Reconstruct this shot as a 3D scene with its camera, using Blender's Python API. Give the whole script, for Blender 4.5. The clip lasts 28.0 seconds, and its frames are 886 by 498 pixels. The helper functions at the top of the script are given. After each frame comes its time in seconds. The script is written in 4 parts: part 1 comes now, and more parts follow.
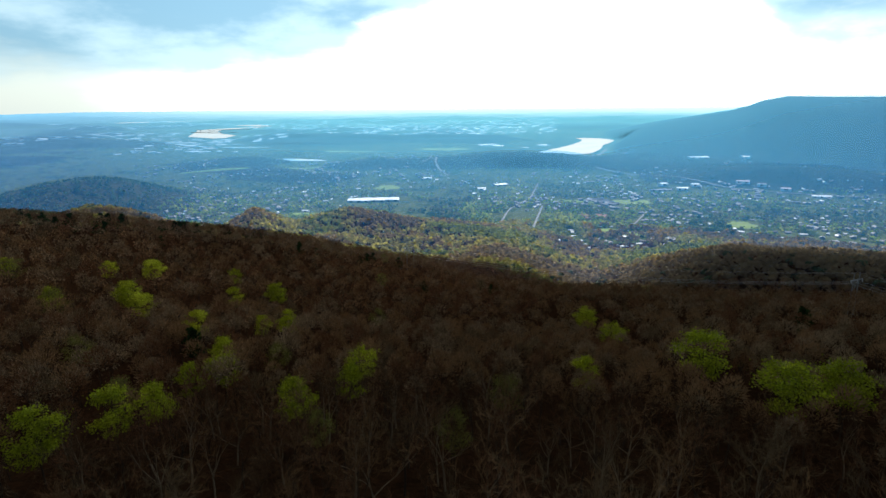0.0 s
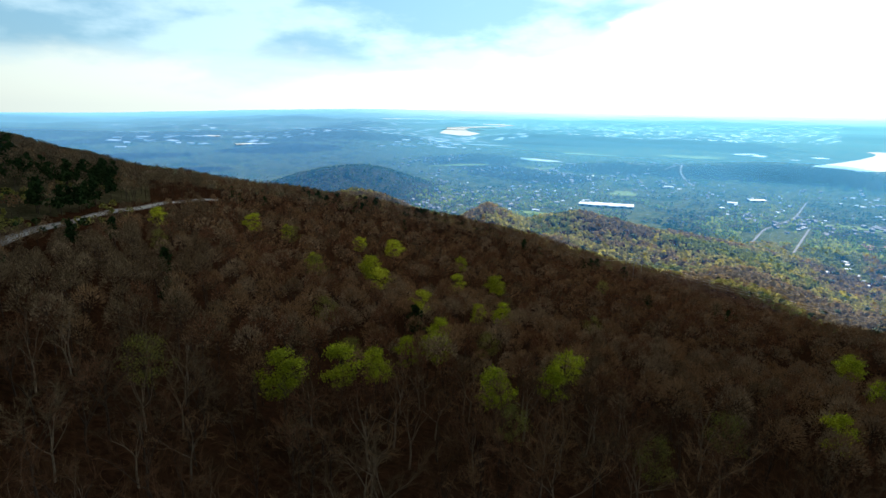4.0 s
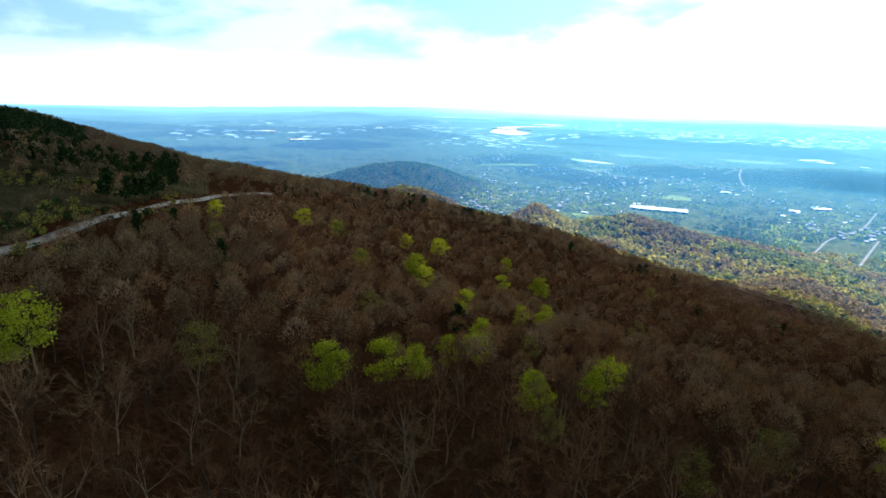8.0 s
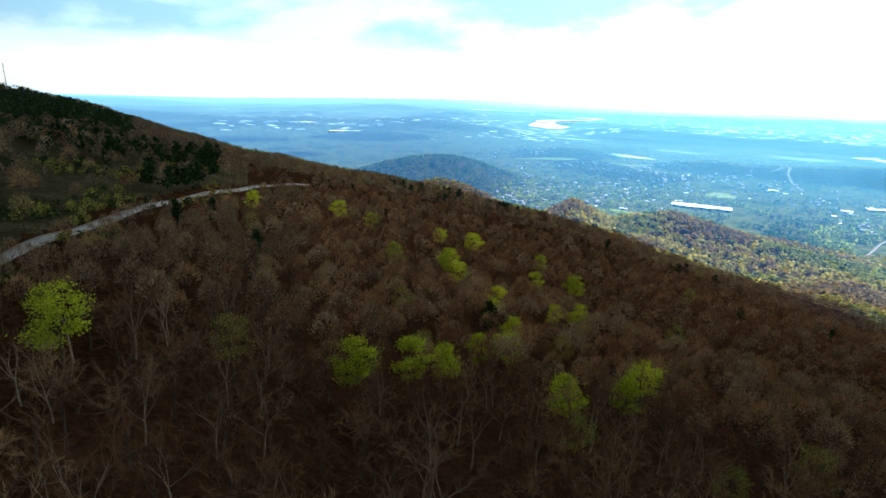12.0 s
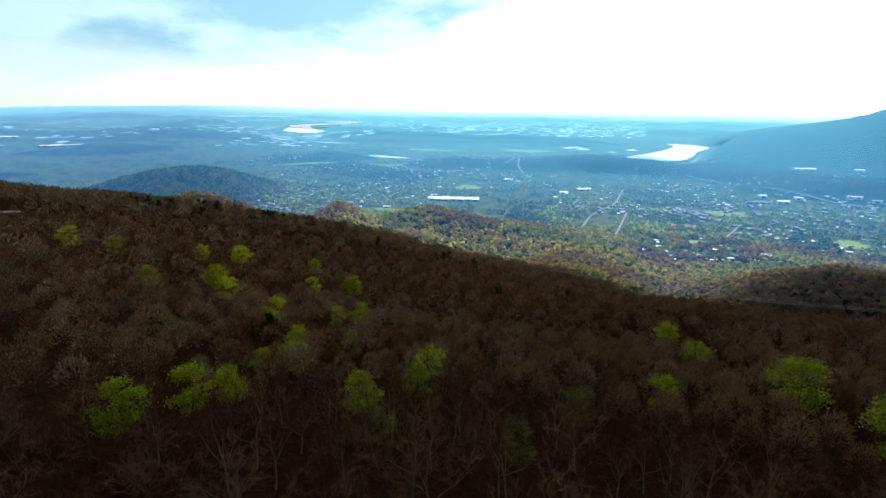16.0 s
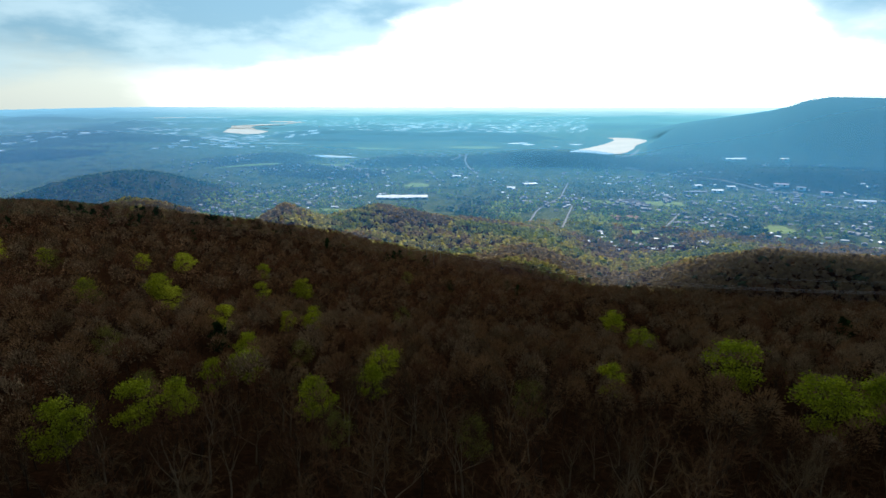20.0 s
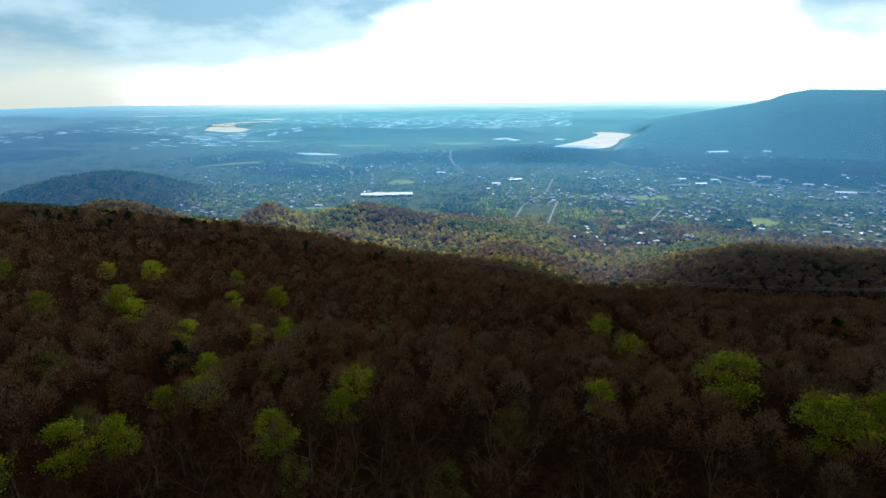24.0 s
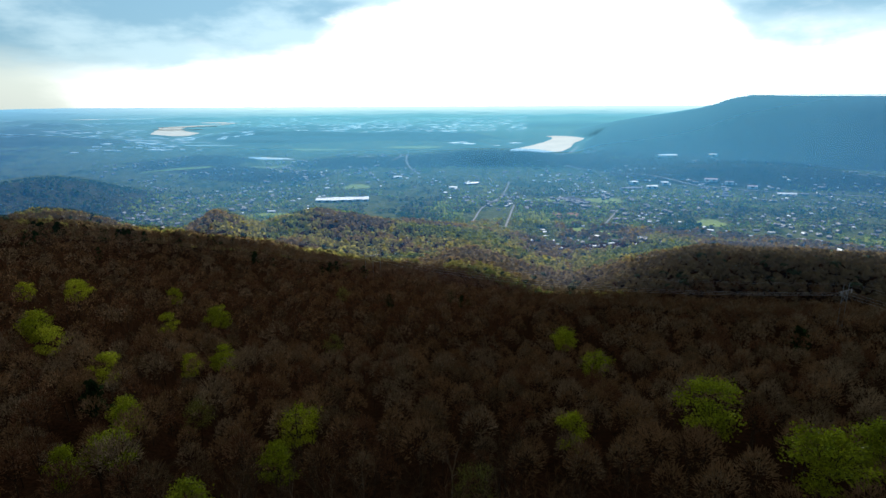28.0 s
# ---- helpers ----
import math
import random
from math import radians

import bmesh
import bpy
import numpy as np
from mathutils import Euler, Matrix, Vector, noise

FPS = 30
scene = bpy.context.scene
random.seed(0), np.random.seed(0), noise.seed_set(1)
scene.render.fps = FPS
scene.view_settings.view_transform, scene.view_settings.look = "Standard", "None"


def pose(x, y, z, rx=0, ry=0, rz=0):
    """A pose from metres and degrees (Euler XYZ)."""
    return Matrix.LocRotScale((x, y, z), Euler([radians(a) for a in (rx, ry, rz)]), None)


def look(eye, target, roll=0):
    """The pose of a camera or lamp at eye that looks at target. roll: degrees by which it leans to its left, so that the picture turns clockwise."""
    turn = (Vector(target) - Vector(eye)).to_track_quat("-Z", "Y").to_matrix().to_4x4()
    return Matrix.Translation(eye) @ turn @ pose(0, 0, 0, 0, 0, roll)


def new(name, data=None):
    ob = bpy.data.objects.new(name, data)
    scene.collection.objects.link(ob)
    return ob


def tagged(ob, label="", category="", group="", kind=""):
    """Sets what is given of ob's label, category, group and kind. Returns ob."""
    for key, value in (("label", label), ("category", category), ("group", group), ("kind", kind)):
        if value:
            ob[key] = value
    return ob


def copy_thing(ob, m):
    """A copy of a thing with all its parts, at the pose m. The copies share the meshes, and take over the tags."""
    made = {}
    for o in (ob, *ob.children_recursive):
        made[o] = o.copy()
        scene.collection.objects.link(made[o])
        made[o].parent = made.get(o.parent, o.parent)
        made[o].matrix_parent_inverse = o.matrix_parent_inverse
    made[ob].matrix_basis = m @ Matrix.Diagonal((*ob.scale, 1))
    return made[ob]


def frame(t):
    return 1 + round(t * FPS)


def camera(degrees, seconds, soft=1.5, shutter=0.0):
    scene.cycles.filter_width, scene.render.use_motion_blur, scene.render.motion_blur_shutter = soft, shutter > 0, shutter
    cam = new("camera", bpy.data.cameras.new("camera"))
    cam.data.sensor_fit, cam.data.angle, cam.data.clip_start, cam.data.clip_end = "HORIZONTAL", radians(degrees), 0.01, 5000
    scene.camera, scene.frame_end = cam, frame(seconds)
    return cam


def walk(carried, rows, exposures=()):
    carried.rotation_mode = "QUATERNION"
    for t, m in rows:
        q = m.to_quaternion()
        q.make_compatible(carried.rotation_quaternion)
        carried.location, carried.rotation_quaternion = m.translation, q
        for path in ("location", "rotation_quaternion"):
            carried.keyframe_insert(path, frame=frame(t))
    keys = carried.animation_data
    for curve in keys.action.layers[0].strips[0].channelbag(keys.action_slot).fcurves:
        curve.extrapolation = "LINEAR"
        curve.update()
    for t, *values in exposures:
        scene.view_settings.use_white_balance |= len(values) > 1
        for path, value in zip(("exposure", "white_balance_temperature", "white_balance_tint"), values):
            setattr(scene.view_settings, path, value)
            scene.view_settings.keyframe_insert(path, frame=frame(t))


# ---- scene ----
cam = camera(76.8, 28.0, 1.5)


def sight(x, y, z, yaw, pitch, roll):
    """A camera pose from its place, yaw to the left of +y, pitch and lean."""
    way = Matrix.Rotation(radians(yaw), 4, "Z") @ Matrix.Rotation(radians(90 + pitch), 4, "X")
    return Matrix.Translation((x, y, z)) @ way @ Matrix.Rotation(radians(roll), 4, "Z")


PATH = [
    (0, sight(0.00, 0.00, 320.00, 7.38, -14.23, -0.47)),
    (0.5, sight(-0.20, 0.86, 319.73, 8.92, -14.23, -0.29)),
    (1, sight(-0.16, 1.73, 319.47, 12.09, -14.23, -0.34)),
    (1.5, sight(-0.19, 2.55, 319.35, 15.36, -14.26, -0.22)),
    (2, sight(-0.25, 3.02, 319.13, 17.60, -14.28, 0.19)),
    (2.5, sight(-0.27, 3.36, 319.00, 19.54, -14.31, 0.72)),
    (3, sight(0.08, 3.15, 318.94, 23.22, -14.22, 0.64)),
    (3.5, sight(0.44, 2.71, 318.85, 27.70, -14.12, 0.54)),
    (4, sight(1.06, 2.27, 318.98, 30.90, -14.14, 0.75)),
    (4.5, sight(1.20, 1.90, 319.10, 32.43, -14.20, 1.04)),
    (5, sight(1.43, 1.55, 319.33, 33.58, -14.26, 1.27)),
    (5.5, sight(1.74, 1.26, 319.65, 34.17, -14.32, 1.41)),
    (6, sight(2.03, 1.06, 319.95, 34.47, -14.36, 1.49)),
    (6.5, sight(2.18, 0.98, 320.06, 34.76, -14.38, 1.54)),
    (7, sight(2.23, 0.98, 320.05, 35.13, -14.39, 1.59)),
    (7.5, sight(2.13, 0.97, 319.99, 35.42, -14.41, 1.64)),
    (8, sight(2.28, 1.06, 319.89, 35.75, -14.37, 1.58)),
    (8.5, sight(2.18, 1.02, 319.97, 36.03, -14.44, 1.71)),
    (9, sight(2.30, 1.04, 320.05, 36.37, -14.47, 1.73)),
    (9.5, sight(2.34, 1.05, 319.97, 36.68, -14.45, 1.69)),
    (10, sight(2.28, 1.06, 319.91, 36.93, -14.44, 1.68)),
    (10.5, sight(2.27, 1.11, 319.97, 37.13, -14.50, 1.76)),
    (11, sight(2.23, 1.44, 320.15, 37.38, -14.55, 1.88)),
    (11.5, sight(2.12, 1.69, 320.51, 37.69, -14.87, 1.95)),
    (12, sight(1.44, 3.44, 320.36, 39.43, -15.21, 1.98)),
    (12.5, sight(0.08, 5.42, 319.55, 45.47, -14.74, 2.39)),
    (13, sight(-0.44, 6.46, 319.64, 51.10, -14.80, 2.75)),
    (13.5, sight(-0.61, 7.35, 319.83, 52.76, -15.10, 2.98)),
    (14, sight(-0.59, 7.81, 319.98, 50.03, -15.37, 3.01)),
    (14.5, sight(-0.54, 7.53, 319.96, 42.54, -15.36, 2.77)),
    (15, sight(-0.36, 6.27, 319.25, 32.00, -14.73, 2.09)),
    (15.5, sight(-0.26, 4.95, 319.11, 22.17, -14.41, 1.57)),
    (16, sight(-0.08, 3.24, 319.29, 15.51, -14.22, 0.88)),
    (16.5, sight(-0.20, 2.13, 319.30, 12.44, -13.98, 0.50)),
    (17, sight(0.28, 1.33, 319.91, 12.05, -14.09, 0.25)),
    (17.5, sight(0.47, 1.10, 320.26, 11.74, -14.21, 0.07)),
    (18, sight(0.46, 1.01, 320.29, 11.43, -14.22, -0.01)),
    (18.5, sight(0.34, 1.00, 320.29, 11.09, -14.24, 0.01)),
    (19, sight(0.30, 1.31, 320.23, 10.77, -14.33, 0.03)),
    (19.5, sight(0.28, 1.78, 320.20, 10.49, -14.41, 0.08)),
    (20, sight(0.42, 2.34, 320.22, 10.31, -14.42, 0.03)),
    (20.5, sight(0.68, 3.06, 320.35, 10.23, -14.46, -0.13)),
    (21, sight(0.90, 3.94, 320.32, 10.06, -14.48, -0.15)),
    (21.5, sight(1.12, 5.18, 320.52, 9.95, -14.55, -0.22)),
    (22, sight(1.25, 6.65, 320.65, 9.84, -14.63, -0.25)),
    (22.5, sight(1.24, 8.48, 320.71, 9.72, -14.73, -0.24)),
    (23, sight(1.21, 10.53, 320.75, 9.54, -14.81, -0.26)),
    (23.5, sight(1.27, 12.66, 320.86, 9.26, -14.84, -0.35)),
    (24, sight(1.42, 14.78, 321.02, 8.91, -14.83, -0.51)),
    (24.5, sight(1.59, 17.03, 321.15, 8.38, -14.84, -0.59)),
    (25, sight(1.61, 19.14, 321.14, 7.65, -14.83, -0.57)),
    (25.5, sight(1.42, 21.25, 321.04, 6.87, -14.74, -0.38)),
    (26, sight(1.16, 23.39, 320.97, 6.14, -14.69, -0.26)),
    (26.5, sight(0.84, 25.38, 320.94, 5.57, -14.61, -0.20)),
    (27, sight(0.59, 27.28, 321.03, 5.12, -14.60, -0.14)),
    (27.5, sight(0.53, 29.21, 321.21, 4.77, -14.56, -0.29)),
    (28, sight(0.13, 31.11, 321.25, 4.46, -14.51, -0.28)),
]
EXPOSURES = [(0, 0.55), (1, 0.55), (4.5, 0.95), (8, 1.3), (12.5, 1.35), (14.5, 1.45), (15.2, 1.3), (16, 0.78), (16.5, 0.64), (18, 0.46), (21.5, 0.4), (28, 0.32)]
walk(cam, PATH, EXPOSURES)

# ---- daylight: a bright break in the clouds ahead, heavy cloud overhead and behind ----
SUN_AZ, SUN_EL = -6.0, 44.0          # degrees; az is measured to the left of +y
sun_way = Vector((-math.sin(radians(SUN_AZ)) * math.cos(radians(SUN_EL)), math.cos(radians(SUN_AZ)) * math.cos(radians(SUN_EL)), math.sin(radians(SUN_EL))))
sun_data = bpy.data.lights.new("sun", "SUN")
sun_data.energy, sun_data.angle, sun_data.color = 5.0, radians(4.5), (1.0, 0.95, 0.88)
sun = new("sun", sun_data)
sun.matrix_world = look(sun_way * 3000, (0, 0, 0))

world = bpy.data.worlds.new("sky")
scene.world = world
world.use_nodes = True
W = world.node_tree
W.nodes.clear()


def wnode(kind, **values):
    n = W.nodes.new(kind)
    for key, value in values.items():
        if key == "op":
            n.operation = value
        else:
            n.inputs[int(key[1:])].default_value = value
    return n


def wlink(a, b, slot=0, out=0):
    W.links.new(a.outputs[out], b.inputs[slot])
    return b


def wmath(op, a, b=0.0):
    n = W.nodes.new("ShaderNodeMath")
    n.operation = op
    for slot, v in ((0, a), (1, b)):
        if isinstance(v, (int, float)):
            n.inputs[slot].default_value = v
        else:
            W.links.new(v.outputs[0], n.inputs[slot])
    return n


def wramp(src, lo, hi, a=0.0, b=1.0):
    n = W.nodes.new("ShaderNodeMapRange")
    n.interpolation_type = "SMOOTHSTEP"
    W.links.new(src.outputs[0], n.inputs[0])
    for slot, v in zip((1, 2, 3, 4), (lo, hi, a, b)):
        n.inputs[slot].default_value = v
    return n


def wmix(fac, a, b):
    n = W.nodes.new("ShaderNodeMix")
    n.data_type = "RGBA"
    if isinstance(fac, float):
        n.inputs[0].default_value = fac
    else:
        W.links.new(fac.outputs[0], n.inputs[0])
    for slot, v in ((6, a), (7, b)):
        if isinstance(v, tuple):
            n.inputs[slot].default_value = (*v, 1)
        else:
            W.links.new(v.outputs[2] if v.bl_idname == "ShaderNodeMix" else v.outputs[0], n.inputs[slot])
    return n


coords = W.nodes.new("ShaderNodeTexCoord")
split = wlink(coords, W.nodes.new("ShaderNodeSeparateXYZ"))
way_x, way_y, way_z = (wmath("ADD", 0.0, 0.0) for _ in range(3))
for i, n in enumerate((way_x, way_y, way_z)):
    W.links.new(split.outputs[i], n.inputs[0])
nishita = W.nodes.new("ShaderNodeTexSky")
nishita.sky_type, nishita.sun_disc = "NISHITA", False
nishita.sun_elevation, nishita.sun_rotation = radians(SUN_EL), radians(-SUN_AZ)
# the cloud layer, a sheet seen in perspective
height = wmath("ADD", wmath("MAXIMUM", way_z, 0.0), 0.10)
sheet = W.nodes.new("ShaderNodeCombineXYZ")
W.links.new(wmath("DIVIDE", way_x, height).outputs[0], sheet.inputs[0])
W.links.new(wmath("DIVIDE", way_y, height).outputs[0], sheet.inputs[1])
puffs = wlink(sheet, wnode("ShaderNodeTexNoise"))
puffs.inputs["Scale"].default_value, puffs.inputs["Detail"].default_value, puffs.inputs["Roughness"].default_value = 0.55, 7, 0.5
flatten = W.nodes.new("ShaderNodeVectorMath")
flatten.operation = "MULTIPLY"
flatten.inputs[1].default_value = (1.0, 1.0, 2.6)
W.links.new(coords.outputs["Generated"], flatten.inputs[0])
curls = wlink(flatten, wnode("ShaderNodeTexNoise"))
curls.inputs["Scale"].default_value, curls.inputs["Detail"].default_value, curls.inputs["Roughness"].default_value = 5.5, 8, 0.56
# nearness to the bright break round the sun's bearing
toward = way_y
bright = wramp(wmath("ADD", toward, wmath("MULTIPLY", wmath("SUBTRACT", curls, 0.5), 0.20)), 0.74, 0.95)
# the cloud's lower edge rises towards the break from the west, and again from the east
west_edge = wramp(wmath("MULTIPLY", way_x, -1.0), 0.02, 0.42, 0.20, 0.040)
east_edge = wramp(way_x, 0.26, 0.40, 0.24, 0.070)
edge = wmath("MINIMUM", west_edge, east_edge)
above = wmath("ADD", wmath("SUBTRACT", way_z, edge), wmath("MULTIPLY", wmath("SUBTRACT", curls, 0.5), 0.15))
cover = wramp(above, -0.012, 0.050)
tone = wramp(wmath("ADD", wmath("MULTIPLY", puffs, 0.45), wmath("MULTIPLY", curls, 0.55)), 0.43, 0.58)
cloudy = wmix(tone, (0.20, 0.47, 0.66), (0.54, 0.81, 0.95))
open_sky = wmix(bright, (0.80, 0.93, 0.90), (2.4, 2.4, 2.35))
clear_air = wmix(cover, open_sky, cloudy)
# the cloud thickens towards the west
leftward = wramp(wmath("MULTIPLY", way_x, -1.0), 0.40, 0.90, 1.0, 0.74)
clouds = wmix(leftward, (0.0, 0.0, 0.0), clear_air)
overhead = wmath("MULTIPLY", wramp(way_z, 0.20, 0.44, 1.0, 0.21), wmath("MULTIPLY", wramp(toward, -0.3, 0.6, 0.35, 1.0), wmath("SUBTRACT", 1.0, wmath("MULTIPLY", wramp(way_x, -0.1, 0.7, 0.0, 0.65), wramp(way_z, 0.20, 0.35)))))
warm_cloud = wmix(wramp(way_z, 0.22, 0.40), (1.0, 1.0, 1.0), (2.30, 1.08, 0.42))
dimmed = W.nodes.new("ShaderNodeVectorMath")
dimmed.operation = "SCALE"
warmed = W.nodes.new("ShaderNodeVectorMath")
warmed.operation = "MULTIPLY"
W.links.new(clouds.outputs[2], warmed.inputs[0])
W.links.new(warm_cloud.outputs[2], warmed.inputs[1])
W.links.new(warmed.outputs[0], dimmed.inputs[0])
W.links.new(overhead.outputs[0], dimmed.inputs[3])
skylight = W.nodes.new("ShaderNodeVectorMath")
skylight.operation = "SCALE"
W.links.new(nishita.outputs[0], skylight.inputs[0])
skylight.inputs[3].default_value = 0.03
both = W.nodes.new("ShaderNodeVectorMath")
both.operation = "ADD"
W.links.new(dimmed.outputs[0], both.inputs[0])
W.links.new(skylight.outputs[0], both.inputs[1])
back = W.nodes.new("ShaderNodeBackground")
W.links.new(both.outputs[0], back.inputs[0])
back.inputs[1].default_value = 0.70
out = W.nodes.new("ShaderNodeOutputWorld")
W.links.new(back.outputs[0], out.inputs[0])


# ---- materials ----
def material(name, colours, scale=1.0, rough=0.9, bump=0.0, fine=None, translucent=0.0, spec=0.2, metal=0.0, per_object=0.0, crisp=0.65, islands=0.0):
    """A surface whose colour wanders between the given ones by noise, at a coarse and a fine size."""
    m = bpy.data.materials.new(name)
    m.use_nodes = True
    n, l = m.node_tree.nodes, m.node_tree.links
    b = n["Principled BSDF"]
    b.inputs["Roughness"].default_value, b.inputs["Specular IOR Level"].default_value, b.inputs["Metallic"].default_value = rough, spec, metal
    where = n.new("ShaderNodeNewGeometry")
    coarse = n.new("ShaderNodeTexNoise")
    coarse.inputs["Scale"].default_value, coarse.inputs["Detail"].default_value = 1 / scale, 8
    coarse.inputs["Roughness"].default_value = crisp
    l.new(where.outputs["Position"], coarse.inputs["Vector"])
    value = coarse.outputs["Fac"]
    if per_object:
        info = n.new("ShaderNodeObjectInfo")
        add = n.new("ShaderNodeMath")
        add.operation = "MULTIPLY_ADD"
        l.new(info.outputs["Random"], add.inputs[0])
        add.inputs[1].default_value = per_object
        l.new(value, add.inputs[2])
        shift = n.new("ShaderNodeMath")
        shift.operation = "SUBTRACT"
        l.new(add.outputs[0], shift.inputs[0])
        shift.inputs[1].default_value = per_object / 2
        value = shift.outputs[0]
    ramp = n.new("ShaderNodeValToRGB")
    el = ramp.color_ramp.elements
    while len(el) < len(colours):
        el.new(0.5)
    for i, c in enumerate(colours):
        el[i].position = 0.28 + 0.44 * i / max(1, len(colours) - 1)
        el[i].color = (*c, 1)
    l.new(value, ramp.inputs[0])
    colour = ramp.outputs[0]
    if fine:
        grain = n.new("ShaderNodeTexNoise")
        grain.inputs["Scale"].default_value, grain.inputs["Detail"].default_value = 1 / fine, 3
        l.new(where.outputs["Position"], grain.inputs["Vector"])
        span = n.new("ShaderNodeMapRange")
        l.new(grain.outputs["Fac"], span.inputs[0])
        for slot, v in zip((1, 2, 3, 4), (0.3, 0.7, 0.55, 1.4)):
            span.inputs[slot].default_value = v
        mul = n.new("ShaderNodeVectorMath")
        mul.operation = "SCALE"
        l.new(colour, mul.inputs[0])
        l.new(span.outputs[0], mul.inputs[3])
        colour = mul.outputs[0]
        if bump:
            bp = n.new("ShaderNodeBump")
            bp.inputs["Strength"].default_value, bp.inputs["Distance"].default_value = bump, fine
            l.new(grain.outputs["Fac"], bp.inputs["Height"])
            l.new(bp.outputs[0], b.inputs["Normal"])
    if islands:
        span = n.new("ShaderNodeMapRange")
        l.new(where.outputs["Random Per Island"], span.inputs[0])
        span.inputs[3].default_value, span.inputs[4].default_value = 1 - islands, 1 + islands
        mul = n.new("ShaderNodeVectorMath")
        mul.operation = "SCALE"
        l.new(colour, mul.inputs[0])
        l.new(span.outputs[0], mul.inputs[3])
        colour = mul.outputs[0]
    l.new(colour, b.inputs["Base Color"])
    if translucent:
        tr = n.new("ShaderNodeBsdfTranslucent")
        l.new(colour, tr.inputs["Color"])
        mix = n.new("ShaderNodeMixShader")
        mix.inputs[0].default_value = translucent
        l.new(b.outputs[0], mix.inputs[1])
        l.new(tr.outputs[0], mix.inputs[2])
        l.new(mix.outputs[0], n["Material Output"].inputs[0])
    return m


# brown litter, darkened in its colour to carry the shade between crowns
LITTER = material("shaded_leaf_litter", [(0.017, 0.009, 0.004), (0.039, 0.018, 0.009), (0.026, 0.014, 0.007)], 14, fine=1.2, bump=0.6, spec=0.0)
DRY_GRASS = material("dry_grass_slope", [(0.030, 0.030, 0.014), (0.055, 0.050, 0.026), (0.095, 0.082, 0.048)], 22, fine=1.5, bump=0.5, spec=0.0)
VALLEY = material("valley_floor", [(0.020, 0.036, 0.018), (0.045, 0.070, 0.026), (0.11, 0.125, 0.05), (0.04, 0.065, 0.024), (0.12, 0.175, 0.045)], 90, fine=9, spec=0.0)
WOOD_FLOOR = material("woodland_floor", [(0.022, 0.030, 0.018), (0.045, 0.052, 0.030), (0.065, 0.062, 0.036)], 60, fine=7, spec=0.0)
BARK = material("bark", [(0.05, 0.035, 0.025), (0.10, 0.072, 0.05)], 3, fine=0.2, spec=0.05)
PALE_BARK = material("pale_bark", [(0.191, 0.140, 0.092), (0.395, 0.299, 0.197)], 2, fine=0.2, spec=0.05)
TWIG_TONES = [
    material("brown_twigs", [(0.125, 0.073, 0.038), (0.213, 0.125, 0.062), (0.383, 0.235, 0.120)], 7, per_object=0.5, islands=0.12, spec=0.0),
    material("grey_twigs", [(0.158, 0.108, 0.063), (0.245, 0.170, 0.102), (0.403, 0.290, 0.175)], 7, per_object=0.5, islands=0.12, spec=0.0),
    material("red_brown_twigs", [(0.112, 0.056, 0.028), (0.240, 0.123, 0.065)], 7, per_object=0.5, islands=0.12, spec=0.0),
    material("dark_twigs", [(0.112, 0.076, 0.043), (0.236, 0.167, 0.094)], 7, per_object=0.5, islands=0.12, spec=0.0),
]
GREEN = material("spring_leaves", [(0.277, 0.317, 0.015), (0.409, 0.455, 0.024), (0.542, 0.562, 0.040)], 5, translucent=0.5, per_object=0.35, rough=0.6, islands=0.45)
OLIVE = material("young_leaves", [(0.15, 0.14, 0.03), (0.22, 0.21, 0.04), (0.27, 0.26, 0.06)], 6, translucent=0.4, per_object=0.35, rough=0.6, islands=0.45)
PINE = material("pine_needles", [(0.022, 0.045, 0.016), (0.045, 0.075, 0.024)], 4, per_object=0.3, islands=0.4, spec=0.0)
HILL_TONES = [
    material("bare_hill_crowns", [(0.189, 0.147, 0.086), (0.280, 0.216, 0.124)], 16, translucent=0.4, islands=0.1, spec=0.0),
    material("rusty_hill_crowns", [(0.234, 0.169, 0.081), (0.338, 0.247, 0.114)], 16, translucent=0.4, islands=0.1, spec=0.0),
    material("yellow_hill_crowns", [(0.273, 0.247, 0.078), (0.442, 0.403, 0.117)], 16, translucent=0.45, islands=0.12, spec=0.0),
    material("green_hill_crowns", [(0.169, 0.202, 0.065), (0.273, 0.312, 0.091)], 16, translucent=0.45, islands=0.12, spec=0.0),
    material("dark_hill_pines", [(0.046, 0.072, 0.036), (0.078, 0.111, 0.052)], 16),
]
VALE_TONES = [
    material("dark_green_woods", [(0.056, 0.103, 0.042), (0.092, 0.148, 0.060)], 30, translucent=0.4, spec=0.0),
    material("grey_brown_woods", [(0.124, 0.131, 0.068), (0.189, 0.188, 0.098)], 30, translucent=0.45, spec=0.0),
    material("fresh_green_woods", [(0.175, 0.262, 0.060), (0.292, 0.385, 0.084)], 30, translucent=0.5, spec=0.0),
    material("yellow_green_woods", [(0.292, 0.331, 0.075), (0.421, 0.456, 0.110)], 30, translucent=0.5, spec=0.0),
]


# ---- the lie of the land ----
EYE = 320.0                            # the flight's height over the valley floor
rng = np.random.default_rng(7)


def lattice(ix, iy, seed):
    v = np.sin(ix * 127.1 + iy * 311.7 + seed * 74.7) * 43758.5453
    return v - np.floor(v)


